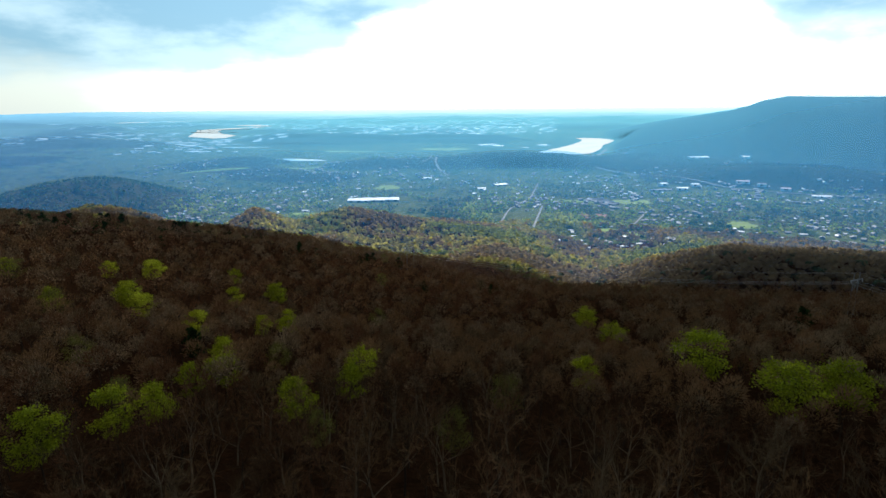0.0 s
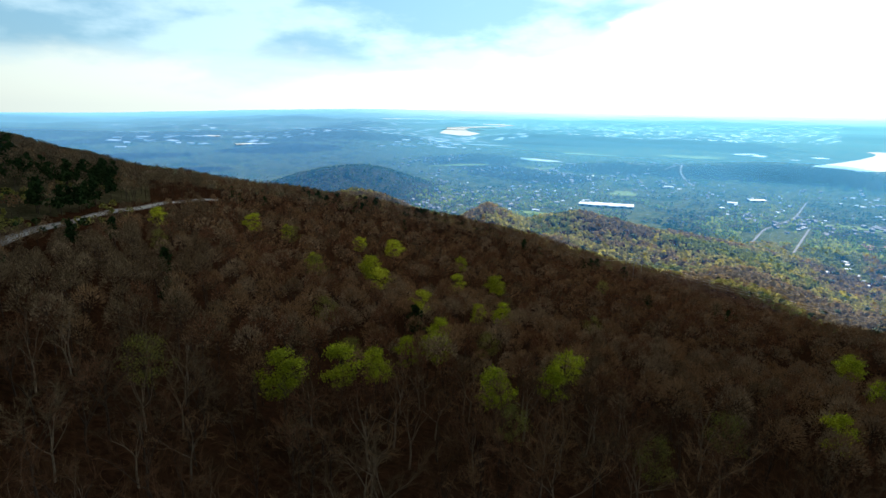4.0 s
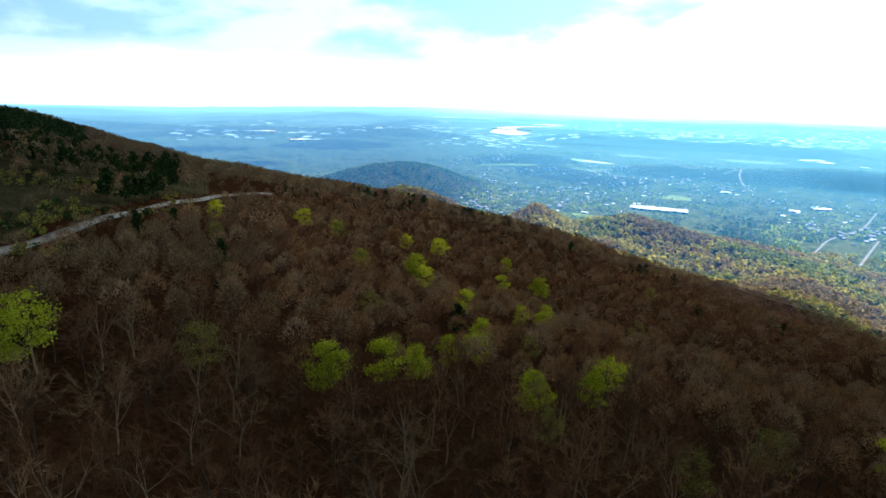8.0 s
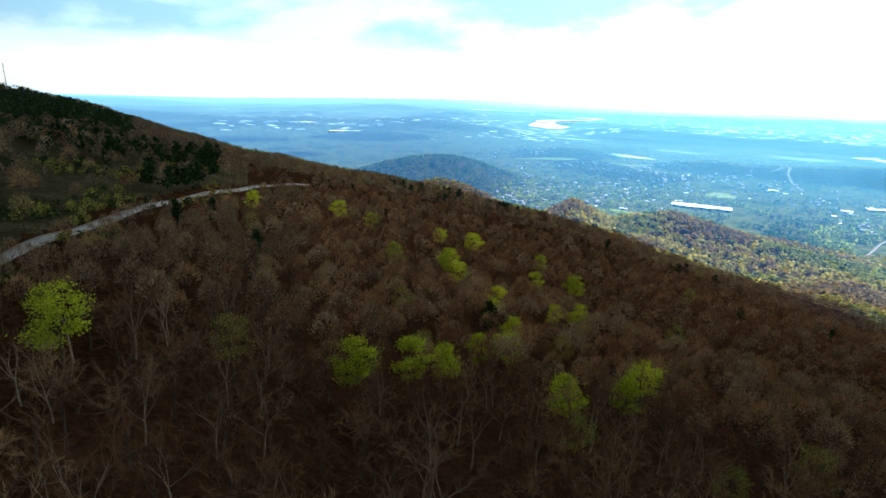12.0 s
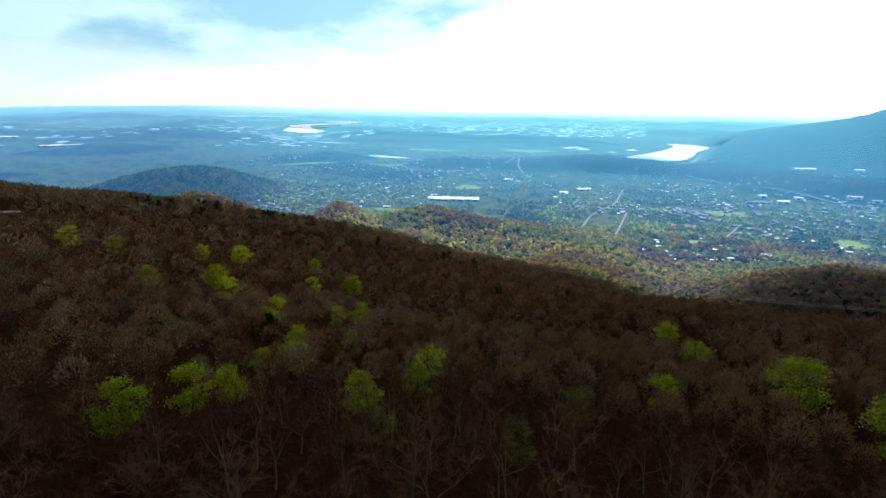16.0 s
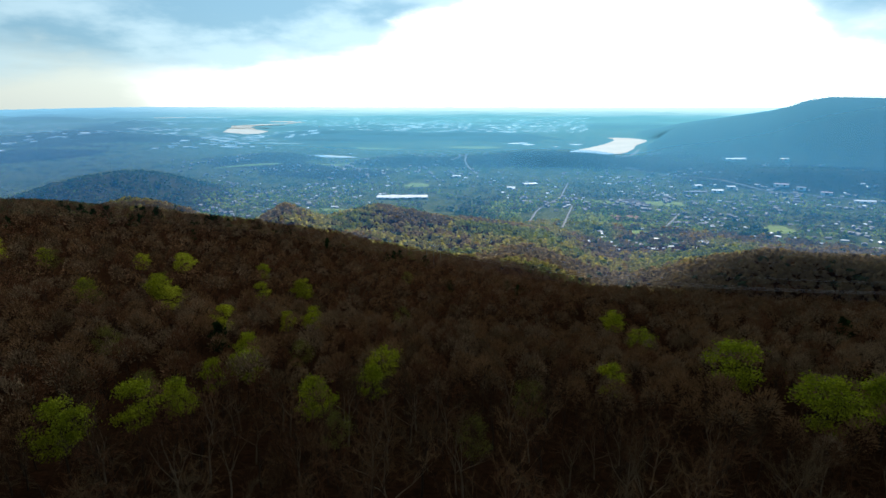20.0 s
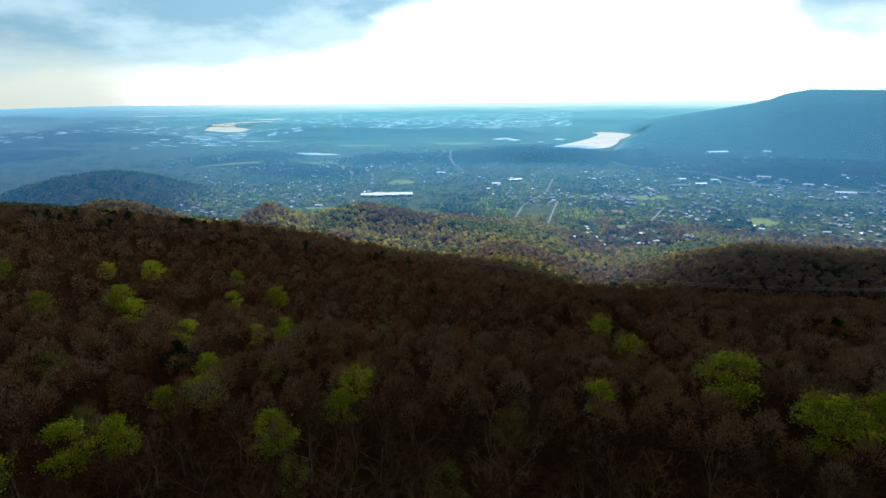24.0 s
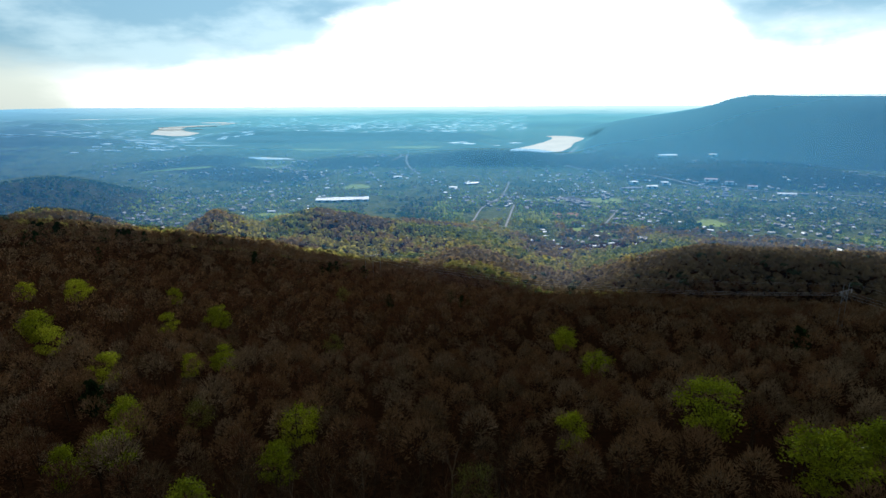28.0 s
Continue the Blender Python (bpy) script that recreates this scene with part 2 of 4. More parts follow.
def wave(x, y, size, seed=0.0):
    """Smooth value noise, 0 to 1, with lumps of the given size in metres."""
    x, y = np.asarray(x, float) / size, np.asarray(y, float) / size
    ix, iy = np.floor(x), np.floor(y)
    fx, fy = x - ix, y - iy
    fx, fy = fx * fx * (3 - 2 * fx), fy * fy * (3 - 2 * fy)
    a = lattice(ix, iy, seed) * (1 - fx) + lattice(ix + 1, iy, seed) * fx
    b = lattice(ix, iy + 1, seed) * (1 - fx) + lattice(ix + 1, iy + 1, seed) * fx
    return a * (1 - fy) + b * fy


def step(v, lo, hi):
    t = np.clip((np.asarray(v, float) - lo) / (hi - lo), 0, 1)
    return t * t * (3 - 2 * t)


# how far the treetops lie below the flight, along bearings (degrees to the left of +y)
REACH = np.array([0, 60, 120, 180, 280, 420, 620, 900, 1150.0])
BEARINGS, DROPS = [], []


def flank(bearing, *drops):
    BEARINGS.append(bearing)
    DROPS.append((24, *drops))


flank(-90, 34, 45, 56, 80, 110, 150, 200, 240)
flank(-34, 42, 58, 70, 87, 112, 175, 178, 262)
flank(-20, 42, 61, 72, 95, 126, 188, 198, 270)
flank(-8, 42, 62, 79, 106, 131.5, 205, 270, 300)
flank(2, 42, 60, 78, 107, 134, 183, 235, 250)
flank(11, 41, 60, 78, 104, 128, 163, 245, 232)
flank(17, 41, 60, 78, 100, 118, 150, 225, 214)
flank(22, 41, 60, 76, 95, 108, 134, 215, 228)
flank(26, 41, 59, 73, 90, 104, 125, 208, 193)
flank(30, 40, 57, 69, 86, 100, 116, 200, 235)
flank(40, 39, 55, 65, 78, 86, 95, 180, 165)
flank(48, 39, 54, 61, 68, 73, 82, 150, 200)
flank(56, 37, 47, 50, 52, 55, 65, 115, 170)
flank(64, 34, 40, 41, 43, 42, 46, 62, 90)
flank(68, 32, 37, 37.5, 38, 35, 34, 42, 62)
flank(72, 30, 34, 34, 34, 28, 25, 20, 34)
flank(77, 28, 31, 31, 30, 24, 18, 5, 12)
flank(85, 27, 29, 29, 27, 25, 26, 30, 36)
flank(120, 24, 24, 22, 18, 12, 6, 0, 0)
flank(180, 22, 20, 18, 14, 6, 0, -10, 0)
order = [(b + 360 if b < 0 else b) for b in BEARINGS]
ring = sorted(zip(order, DROPS))
RING_B = np.array([ring[-1][0] - 360] + [b for b, _ in ring] + [ring[0][0] + 360], float)
RING_D = np.array([ring[-1][1]] + [d for _, d in ring] + [ring[0][1]], float)
CANOPY = 13.0                          # the usual height of the wood's top over the soil


def bearing_of(x, y):
    return np.degrees(np.arctan2(-np.asarray(x, float), np.asarray(y, float)))


def spread(b, centre, half):
    d = (b - centre + 180) % 360 - 180
    return np.exp(-(d / half) ** 2)


def canopy_drop(x, y):
    """Metres from the flight's level down to the treetops of the mountain's flank."""
    x, y = np.asarray(x, float), np.asarray(y, float)
    r, b = np.hypot(x, y), bearing_of(x, y) % 360
    rr = np.clip(r, 0, 1149.9)
    j = np.clip(np.searchsorted(REACH, rr, side="right") - 1, 0, len(REACH) - 2)
    s = (rr - REACH[j]) / (REACH[j + 1] - REACH[j])
    i = np.clip(np.searchsorted(RING_B, b, side="right") - 1, 0, len(RING_B) - 2)
    u = (b - RING_B[i]) / (RING_B[i + 1] - RING_B[i])
    u = u * u * (3 - 2 * u) * 0.5 + u * 0.5

    def along(row):
        p0, p1, p2, p3 = (RING_D[row, np.clip(j + k, 0, len(REACH) - 1)] for k in (-1, 0, 1, 2))
        r0, r1, r2, r3 = (REACH[np.clip(j + k, 0, len(REACH) - 1)] for k in (-1, 0, 1, 2))
        m1 = (p2 - p0) / (r2 - r0) * (r2 - r1)
        m2 = (p3 - p1) / (r3 - r1) * (r2 - r1)
        return (2 * s**3 - 3 * s**2 + 1) * p1 + (s**3 - 2 * s**2 + s) * m1 + (3 * s**2 - 2 * s**3) * p2 + (s**3 - s**2) * m2

    return along(i) * (1 - u) + along(i + 1) * u


def soil(x, y):
    """The height of the ground, z, before the far distance is drawn in."""
    x, y = np.asarray(x, float), np.asarray(y, float)
    r, b = np.hypot(x, y), bearing_of(x, y)
    near = EYE - canopy_drop(x, y) - CANOPY
    near = near + (wave(x, y, 42, 1) - 0.5) * 4 * step(r, 60, 200) + ((wave(x, y, 170, 2) - 0.5) * 26 + (wave(x, y, 60, 12) - 0.5) * 8) * step(r, 560, 900) * step(EYE - near, 90, 160)
    # the valley: a floor with low wooded hills
    hills = (wave(x, y, 800, 3) - 0.50) * 105 + (wave(x, y, 300, 4) - 0.5) * 26
    hills = np.clip(hills, 0, 75) * step(r, 1900, 3000)
    hills = hills + ((wave(x, y, 2100, 5) - 0.42).clip(0) * 190 + (wave(x, y, 900, 15) - 0.5).clip(0) * 80) * step(r, 5000, 9000) * (0.35 + 0.5 * step(b, 30, 44))
    hills = hills + 84 * np.exp(-((b - 38.0) / 5.4) ** 2 - ((r - 2150) / 330) ** 2) + 62 * np.exp(-((b - 44.5) / 5) ** 2 - ((r - 2100) / 300) ** 2)
    hills = hills + 42 * np.exp(-((r - 3150) / 260) ** 2) * step(b, -9, -4) * (1 - step(b, 16, 21)) * (0.8 + 0.4 * wave(b, r * 0, 3.5, 6))
    hills = hills + 70 * np.exp(-((b + 26) / 9) ** 2 - ((r - 2750) / 260) ** 2)
    hills = hills + 40 * step(r, 4200, 5200) * (1 - step(r, 6000, 7000)) * step(b, -2, 3) * (1 - step(b, 22, 30)) * wave(x, y, 900, 8)
    wet = flooded(x, y)
    # the long flat-topped mountain across the river
    ridge = np.interp(b, [-180, -60, -36, -27, -23.5, -21.7, -19.6, -17.4, -12.6, -8.5, -6.5, 180], [0.2, 0.4, 0.6, 0.74, 0.84, 0.5, -0.44, -0.95, -1.97, -3.3, -4.2, -4.2])
    top = (EYE + np.tan(np.radians(ridge)) * 5200 - 12).clip(0)
    on = (b < -5) & (b > -100)
    mount = np.where(on, top * step(r, 3000, 5150) * (0.93 + 0.07 * step(r, 5000, 5300)) * (1 - step(r, 6800, 8200)), 0)
    mount = mount - 0.05 * mount * wave(x, y, 420, 9) * (1 - step(r, 4700, 5100))
    far_plateau = (EYE - 83) * step(r, 15000, 19000) * step(b, 57, 70) * (1 - step(b, 100, 112))
    valley = np.maximum(hills * (1 - flooded(x, y, 14, 520)), np.maximum(mount, far_plateau) * (1 - wet))
    # the flank runs out into the valley, later towards the long ridge
    start = 1150 + 250 * step(b, 60, 72)
    end = 1560 + 1500 * step(b, 58, 74)
    fade = step(r, start, end)
    # the land falls away along the far side of the long ridge
    sag = math.tan(radians(0.75)) * r * step(b, 34, 72) * (1 - step(b, 100, 112)) * step(r, 6000, 16000)
    return near * (1 - fade) + valley * fade - sag


# still water: centre (x, y), half length, half width, turn in degrees
def pool(x, y, cx, cy, long, wide, turn):
    c, s = math.cos(radians(turn)), math.sin(radians(turn))
    u, v = (x - cx) * c + (y - cy) * s, -(x - cx) * s + (y - cy) * c
    return (u / long) ** 2 + (v / wide) ** 2


POOLS = [(-1340, 3430, 165, 60, -20), (-2260, 4560, 250, 40, 0), (-5050, 10570, 560, 240, -38), (-9300, 13800, 900, 500, 30), (-10500, 12000, 500, 230, 30)]
RIVER = [(40, 3860, 40), (200, 3900, 110), (350, 4080, 190), (480, 4450, 165), (600, 4900, 130), (720, 5300, 140), (790, 5600, 150), (740, 5850, 120), (640, 5950, 60)]
REACHES = [(-3300, 6000, 70), (-3650, 6500, 270), (-4000, 7000, 190), (-4400, 7700, 140), (-4750, 8400, 190), (-4700, 9100, 150), (-4500, 9700, 90)]


def flooded(x, y, pool_edge=2.8, bank=220):
    wet = np.zeros_like(x)
    for p in POOLS:
        wet = np.maximum(wet, 1 - step(pool(x, y, *p), 1.4, pool_edge))
    for course in (RIVER, REACHES):
        for (x0, y0, w0), (x1, y1, w1) in zip(course, course[1:]):
            dx, dy = x1 - x0, y1 - y0
            t = np.clip(((x - x0) * dx + (y - y0) * dy) / (dx * dx + dy * dy), 0, 1)
            d = np.hypot(x - x0 - t * dx, y - y0 - t * dy)
            wet = np.maximum(wet, 1 - step(d - (w0 + (w1 - w0) * t), 40, bank))
    return wet


NEAR_R, FAR_R = 1600.0, 4900.0


def draw_in(x, y, z):
    """Past 1.6 km the valley is drawn in towards the eye along its lines of sight, so that the horizon lies within 4.9 km."""
    x, y, z = (np.asarray(v, float) for v in (x, y, z))
    r = np.maximum(np.hypot(x, y), 1e-6)
    span, past = FAR_R - NEAR_R, np.maximum(r - NEAR_R, 0)
    rr = np.where(r < NEAR_R, r, NEAR_R + span * past / (past + span))
    k = rr / r
    zz = EYE + (z - EYE) * k
    return x * k, y * k, zz, k


def mesh_of(name, verts, faces, mats, index=None, smooth=False):
    """A mesh from arrays; faces is an (n, 3) or (n, 4) array."""
    me = bpy.data.meshes.new(name)
    faces = np.asarray(faces, np.int32)
    n, k = faces.shape
    me.vertices.add(len(verts))
    me.vertices.foreach_set("co", np.asarray(verts, np.float32).ravel())
    me.loops.add(n * k)
    me.loops.foreach_set("vertex_index", faces.ravel())
    me.polygons.add(n)
    me.polygons.foreach_set("loop_start", np.arange(0, n * k, k, dtype=np.int32))
    for m in mats:
        me.materials.append(m)
    if index is not None:
        me.polygons.foreach_set("material_index", np.asarray(index, np.int32))
    me.polygons.foreach_set("use_smooth", np.full(n, smooth))
    me.update(calc_edges=True)
    return me


def polar(r, b):
    b = np.radians(b)
    return -r * np.sin(b), r * np.cos(b)


def sheet_of(name, rows, cols, lift, mats, split_at=None, closed=True, fill=False):
    rr, bb = np.meshgrid(rows, cols, indexing="ij")
    x, y = polar(rr, bb)
    z = soil(x, y) + (np.interp(rr, *lift) * (1 - flooded(x, y)) + 2 * flooded(x, y) if isinstance(lift, tuple) else lift)
    if fill:
        # the hollow behind each crest is filled
        slope = (z - EYE) / rr
        for i in range(1, len(rows)):
            slope[i] = np.maximum(slope[i], slope[i - 1] - 0.0005 * math.log(rows[i] / rows[i - 1]))
        z = EYE + slope * rr
    px, py, pz, _ = draw_in(x, y, z)
    n, m = rr.shape
    idx = np.arange(n * m).reshape(n, m)
    nxt = np.roll(idx, -1, axis=1)
    if not closed:
        idx, nxt = idx[:, :-1], nxt[:, :-1]
    f = np.stack([idx[:-1], nxt[:-1], nxt[1:], idx[1:]], -1).reshape(-1, 4)[:, ::-1]
    mat = None
    if split_at:
        mid = (rr[:-1] + rr[1:])[:, : idx.shape[1]] / 2
        side = (bb[:-1] + 0 * bb[1:])[:, : idx.shape[1]]
        upper = (side > 58) & (side < 102) & (mid > np.interp(side, [52, 56, 60, 67, 75, 85, 97], [500, 450, 395, 310, 218, 155, 120]) - 6)
        mat = np.where(mid > split_at, 1, np.where(upper, 2, 0)).ravel()
        high = soil(x, y)[:-1, : idx.shape[1]]
        mat = np.where((mid > split_at) & (high > 13), 3, mat.reshape(mid.shape)).ravel()
    return mesh_of(name, np.stack([px, py, pz], -1).reshape(-1, 3), f, mats, mat, True)


COLS = np.concatenate([np.arange(-48, 102, 0.5), np.arange(102, 312, 5)])
ROWS = np.concatenate([[0.5], np.arange(12, 700, 9), np.arange(700, 1600, 14), 1600 * np.exp(np.linspace(0, 1.3, 130)), 1600 * np.exp(np.linspace(1.33, 4.2, 80))])
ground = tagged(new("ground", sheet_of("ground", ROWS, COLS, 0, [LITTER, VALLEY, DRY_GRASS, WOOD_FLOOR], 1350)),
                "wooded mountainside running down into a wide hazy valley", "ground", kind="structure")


def lay(x, y):
    """The ground's height between its drawn rows and columns."""
    r, b = np.hypot(x, y), bearing_of(x, y)
    i = np.clip(np.searchsorted(ROWS, r) - 1, 0, len(ROWS) - 2)
    r0, r1 = ROWS[i], ROWS[i + 1]
    c0 = np.floor(b * 2) / 2
    s, t = (r - r0) / (r1 - r0), (b - c0) * 2

    def at(rr, bb):
        return soil(*polar(rr, bb))

    return (at(r0, c0) * (1 - t) + at(r0, c0 + 0.5) * t) * (1 - s) + (at(r1, c0) * (1 - t) + at(r1, c0 + 0.5) * t) * s


# ---- trees as clouds of slivers and leaf flakes, in one batch a kind ----


def tube(p0, p1, r0, r1, sides=4):
    p0, p1 = np.array(p0, float), np.array(p1, float)
    d = (p1 - p0) / np.linalg.norm(p1 - p0)
    a = np.cross(d, (0.3, 0.9, 0.2))
    a /= np.linalg.norm(a)
    c = np.cross(d, a)
    ang = np.arange(sides) * 2 * math.pi / sides
    ringv = np.cos(ang)[:, None] * a + np.sin(ang)[:, None] * c
    v = np.concatenate([p0 + ringv * r0, p1 + ringv * r1])
    f = []
    for i in range(sides):
        j = (i + 1) % sides
        f += [(i, j, sides + j), (i, sides + j, sides + i)]
    return v, np.array(f)


def gather(pieces):
    vs, fs, off = [], [], 0
    for v, f in pieces:
        vs.append(v)
        fs.append(f + off)
        off += len(v)
    return np.concatenate(vs), np.concatenate(fs)


def slivers(starts, ends, width, gen):
    """Thin three-cornered twigs from start to end."""
    d = ends - starts
    side = np.cross(d, gen.normal(size=d.shape))
    side *= (width / np.linalg.norm(side, axis=1))[:, None] / 2
    v = np.stack([starts - side, starts + side, ends], 1).reshape(-1, 3)
    return v, np.arange(len(v)).reshape(-1, 3)


def bare_tree_mesh(gen, tall, wide, limbs, forks, twigs, thick, sides=5):
    """A trunk that opens into a fan of rising limbs, and the rounded haze of twigs at their ends."""
    lean = gen.normal(0, 0.035, 2) * tall
    split = tall * gen.uniform(0.33, 0.48)
    mid = np.array([lean[0] * 0.5, lean[1] * 0.5, split])
    heart = np.array([lean[0], lean[1], tall * 0.60])
    girth = 0.0105 * tall
    wood = [tube((0, 0, -1.0), mid, girth * 1.25, girth, sides)]

    def dome(n):
        d = gen.normal(size=(n, 3))
        d[:, 2] = np.abs(d[:, 2]) * 1.1 - 0.08
        d /= np.linalg.norm(d, axis=1)[:, None]
        return d, heart + d * (wide, wide, 0.40 * tall) * gen.uniform(0.78, 1.05, (n, 1))

    _, tips = dome(limbs)
    for k in range(limbs):
        base = mid + (heart - mid) * gen.uniform(-0.25, 0.5)
        knee = base + (tips[k] - base) * 0.5 + np.array([0, 0, 0.07 * tall]) * gen.uniform(-0.3, 1)
        wood += [tube(base, knee, girth * 0.55, girth * 0.33, 3), tube(knee, tips[k], girth * 0.33, girth * 0.06, 3)]
        for _ in range(forks):
            end = tips[k] + gen.normal(0, 0.26 * wide, 3) + (0, 0, 0.03 * tall)
            s = base + (knee - base) * gen.uniform(0.5, 1.0) if gen.uniform() < 0.4 else knee + (tips[k] - knee) * gen.uniform(0.0, 0.6)
            wood.append(tube(s, end, girth * 0.22, girth * 0.05, 3))
    d, tops = dome(twigs)
    tops = tops - d * gen.uniform(0, 0.22, (twigs, 1)) * wide
    # each twig rises over the crown's rounded outside, its flat side turned out
    run = 0.85 * d + gen.normal(0, 0.36, d.shape) + (0, 0, 0.40)
    run /= np.linalg.norm(run, axis=1)[:, None]
    side = np.cross(run, d + gen.normal(0, 0.2, d.shape))
    side *= (thick / np.linalg.norm(side, axis=1))[:, None] / 2
    far = tops + run * gen.uniform(0.16, 0.34, (twigs, 1)) * wide
    v = np.stack([tops - side, tops + side, far], 1).reshape(-1, 3)
    return gather(wood), (v, np.arange(len(v)).reshape(-1, 3))


def forked_tree_mesh(gen, tall, wide, sides=6):
    """A bare tree seen from close by: a trunk, bent leaders, side branches and fine twigs."""
    girth = 0.0105 * tall
    wood, starts, ends = [], [], []
    fork = np.array([*gen.normal(0, 0.03, 2) * tall, tall * gen.uniform(0.30, 0.48)])
    waist = fork * 0.5 + (*gen.normal(0, 0.012, 2) * tall, 0)
    wood += [tube((0, 0, -1.0), waist, girth * 1.3, girth * 1.05, sides), tube(waist, fork, girth * 1.05, girth * 0.9, sides)]

    def grow(p, way, length, steps, r0, depth):
        q = np.array(p, float)
        for i in range(steps):
            way = way + gen.normal(0, 0.20, 3) + (0, 0, 0.07)
            way /= np.linalg.norm(way)
            nxt = q + way * length / steps
            a, c = r0 * (1 - 0.85 * i / steps), r0 * (1 - 0.85 * (i + 1) / steps)
            wood.append(tube(q, nxt, a, c, 4 if depth == 0 else 3))
            q = nxt
            if depth < 2 and i:
                for _ in range(2 if depth == 0 else 1):
                    out = way + gen.normal(0, 0.62, 3)
                    grow(q, out / np.linalg.norm(out), length * gen.uniform(0.32, 0.5), 3 if depth == 0 else 2, c * 0.6, depth + 1)
            if depth:
                for _ in range(3 + 2 * depth):
                    tip = way + gen.normal(0, 0.55, 3) + (0, 0, 0.25)
                    starts.append(q - way * gen.uniform(0, 0.6))
                    ends.append(q + tip / np.linalg.norm(tip) * gen.uniform(0.5, 1.3))

    n = int(gen.integers(3, 6))
    for k in range(n):
        a = 6.28 * (k + gen.uniform(-0.25, 0.25)) / n
        lean = gen.uniform(0.25, 0.62) * wide / 4.2
        way = np.array([math.cos(a) * lean, math.sin(a) * lean, 1.0])
        grow(fork - (0, 0, gen.uniform(0, 0.08) * tall), way / np.linalg.norm(way), tall * gen.uniform(0.42, 0.6), 4, girth * 0.58, 0)
    return gather(wood), slivers(np.array(starts), np.array(ends), 0.030, gen)


def flakes(centres, size, gen, up=0.4):
    """Small four-cornered leaf sprays, facing all ways."""
    n = len(centres)
    a = gen.normal(size=(n, 3))
    a /= np.linalg.norm(a, axis=1)[:, None]
    b = np.cross(a, gen.normal(size=(n, 3)) + (0, 0, up))
    b /= np.linalg.norm(b, axis=1)[:, None]
    s = size * gen.uniform(0.6, 1.3, (n, 1))
    v = np.stack([centres - a * s, centres + b * s * 0.7, centres + a * s, centres - b * s * 0.7], 1).reshape(-1, 3)
    i = np.arange(n)[:, None] * 4
    return v, np.concatenate([i + (0, 1, 2), i + (0, 2, 3)])


def shell(gen, n, size, radii, middle, low=-0.1):
    """Leaf or twig masses that follow a rounded crown's outside, lapping over one another."""
    d = gen.normal(size=(n, 3))
    d[:, 2] = np.abs(d[:, 2]) + low
    d /= np.linalg.norm(d, axis=1)[:, None]
    c = d * radii * gen.uniform(0.78, 1.05, (n, 1)) + middle
    face = d + gen.normal(0, 0.28, d.shape)
    a = np.cross(face, gen.normal(size=d.shape))
    a /= np.linalg.norm(a, axis=1)[:, None]
    b = np.cross(face / np.linalg.norm(face, axis=1)[:, None], a)
    k = size * gen.uniform(0.65, 1.3, (n, 1))
    v = np.stack([c - a * k, c + b * k * 0.8 - d * k * 0.15, c + a * k, c - b * k * 0.8 - d * k * 0.15], 1).reshape(-1, 3)
    i = np.arange(n)[:, None] * 4
    return v, np.concatenate([i + (0, 1, 2), i + (0, 2, 3)])


def leaf_crown(gen, tall, wide, clumps, leaves, size, low=0.42):
    """Leaf sprays gathered in clumps on an uneven crown, with gaps between them."""
    pts = []
    for k in range(clumps):
        h = gen.uniform(low, 0.97)
        full = math.sin(math.pi * min(1, (h - low + 0.10) / (1.12 - low))) ** 0.7
        a, q = k * 2.4 + gen.uniform(-0.6, 0.6), wide * full * gen.uniform(0.35, 1.0)
        c = np.array([math.cos(a) * q, math.sin(a) * q, h * tall])
        pts.append(c + gen.normal(size=(leaves, 3)) * (0.17 * wide, 0.17 * wide, 0.085 * wide))
    return flakes(np.concatenate(pts), size, gen)


def pine_crown(gen, tall, wide, tiers, leaves, size):
    pts = []
    for k in range(tiers):
        h = 0.36 + 0.62 * k / tiers
        for a in gen.uniform(0, 6.28, 5):
            q = wide * min(1.0, 1.9 * (1.06 - h)) * gen.uniform(0.5, 1.25)
            s = gen.uniform(0.15, 1, (leaves, 1))
            pts.append(np.array([math.cos(a) * q, math.sin(a) * q, -0.3]) * s + (0, 0, h * tall) + gen.normal(0, 0.09 * wide, (leaves, 3)))
    return flakes(np.concatenate(pts), size, gen, 0.1)


def scatter(template, x, y, z, size, turn, k=None):
    """Copies of one template, (vertices, faces), laid out as one array."""
    v, f = template
    c, s = np.cos(turn)[:, None], np.sin(turn)[:, None]
    size = np.asarray(size, float)[:, None]
    px = (v[:, 0] * c - v[:, 1] * s) * size + x[:, None]
    py = (v[:, 0] * s + v[:, 1] * c) * size + y[:, None]
    pz = v[None, :, 2] * size + z[:, None]
    out = np.stack([px, py, pz], -1).reshape(-1, 3)
    ff = (f[None] + (np.arange(len(x)) * len(v))[:, None, None]).reshape(-1, 3)
    return out, ff


def batch(name, templates, spots, mats, label, category, choose=None):
    """One object of kind stuff: trees at the spots (x, y, size) in the true lie of the land, drawn in when far. A template is a list of
    (vertices, faces, material slot); choose gives each spot's template."""
    x, y, size = spots
    z = soil(x, y)
    px, py, pz, k = draw_in(x, y, z)
    which = rng.integers(0, len(templates), len(x)) if choose is None else choose
    turn = rng.uniform(0, 6.28, len(x))
    pieces, index = [], []
    for i, parts in enumerate(templates):
        sel = which == i
        if not sel.any():
            continue
        for tv, tf, slot in parts:
            got = scatter((tv, tf), px[sel], py[sel], pz[sel], (size * k)[sel], turn[sel])
            pieces.append(got)
            index.append(np.full(len(got[1]), slot))
    v, f = gather(pieces)
    return tagged(new(name, mesh_of(name, v, f, mats, np.concatenate(index))), label, category, kind="stuff")


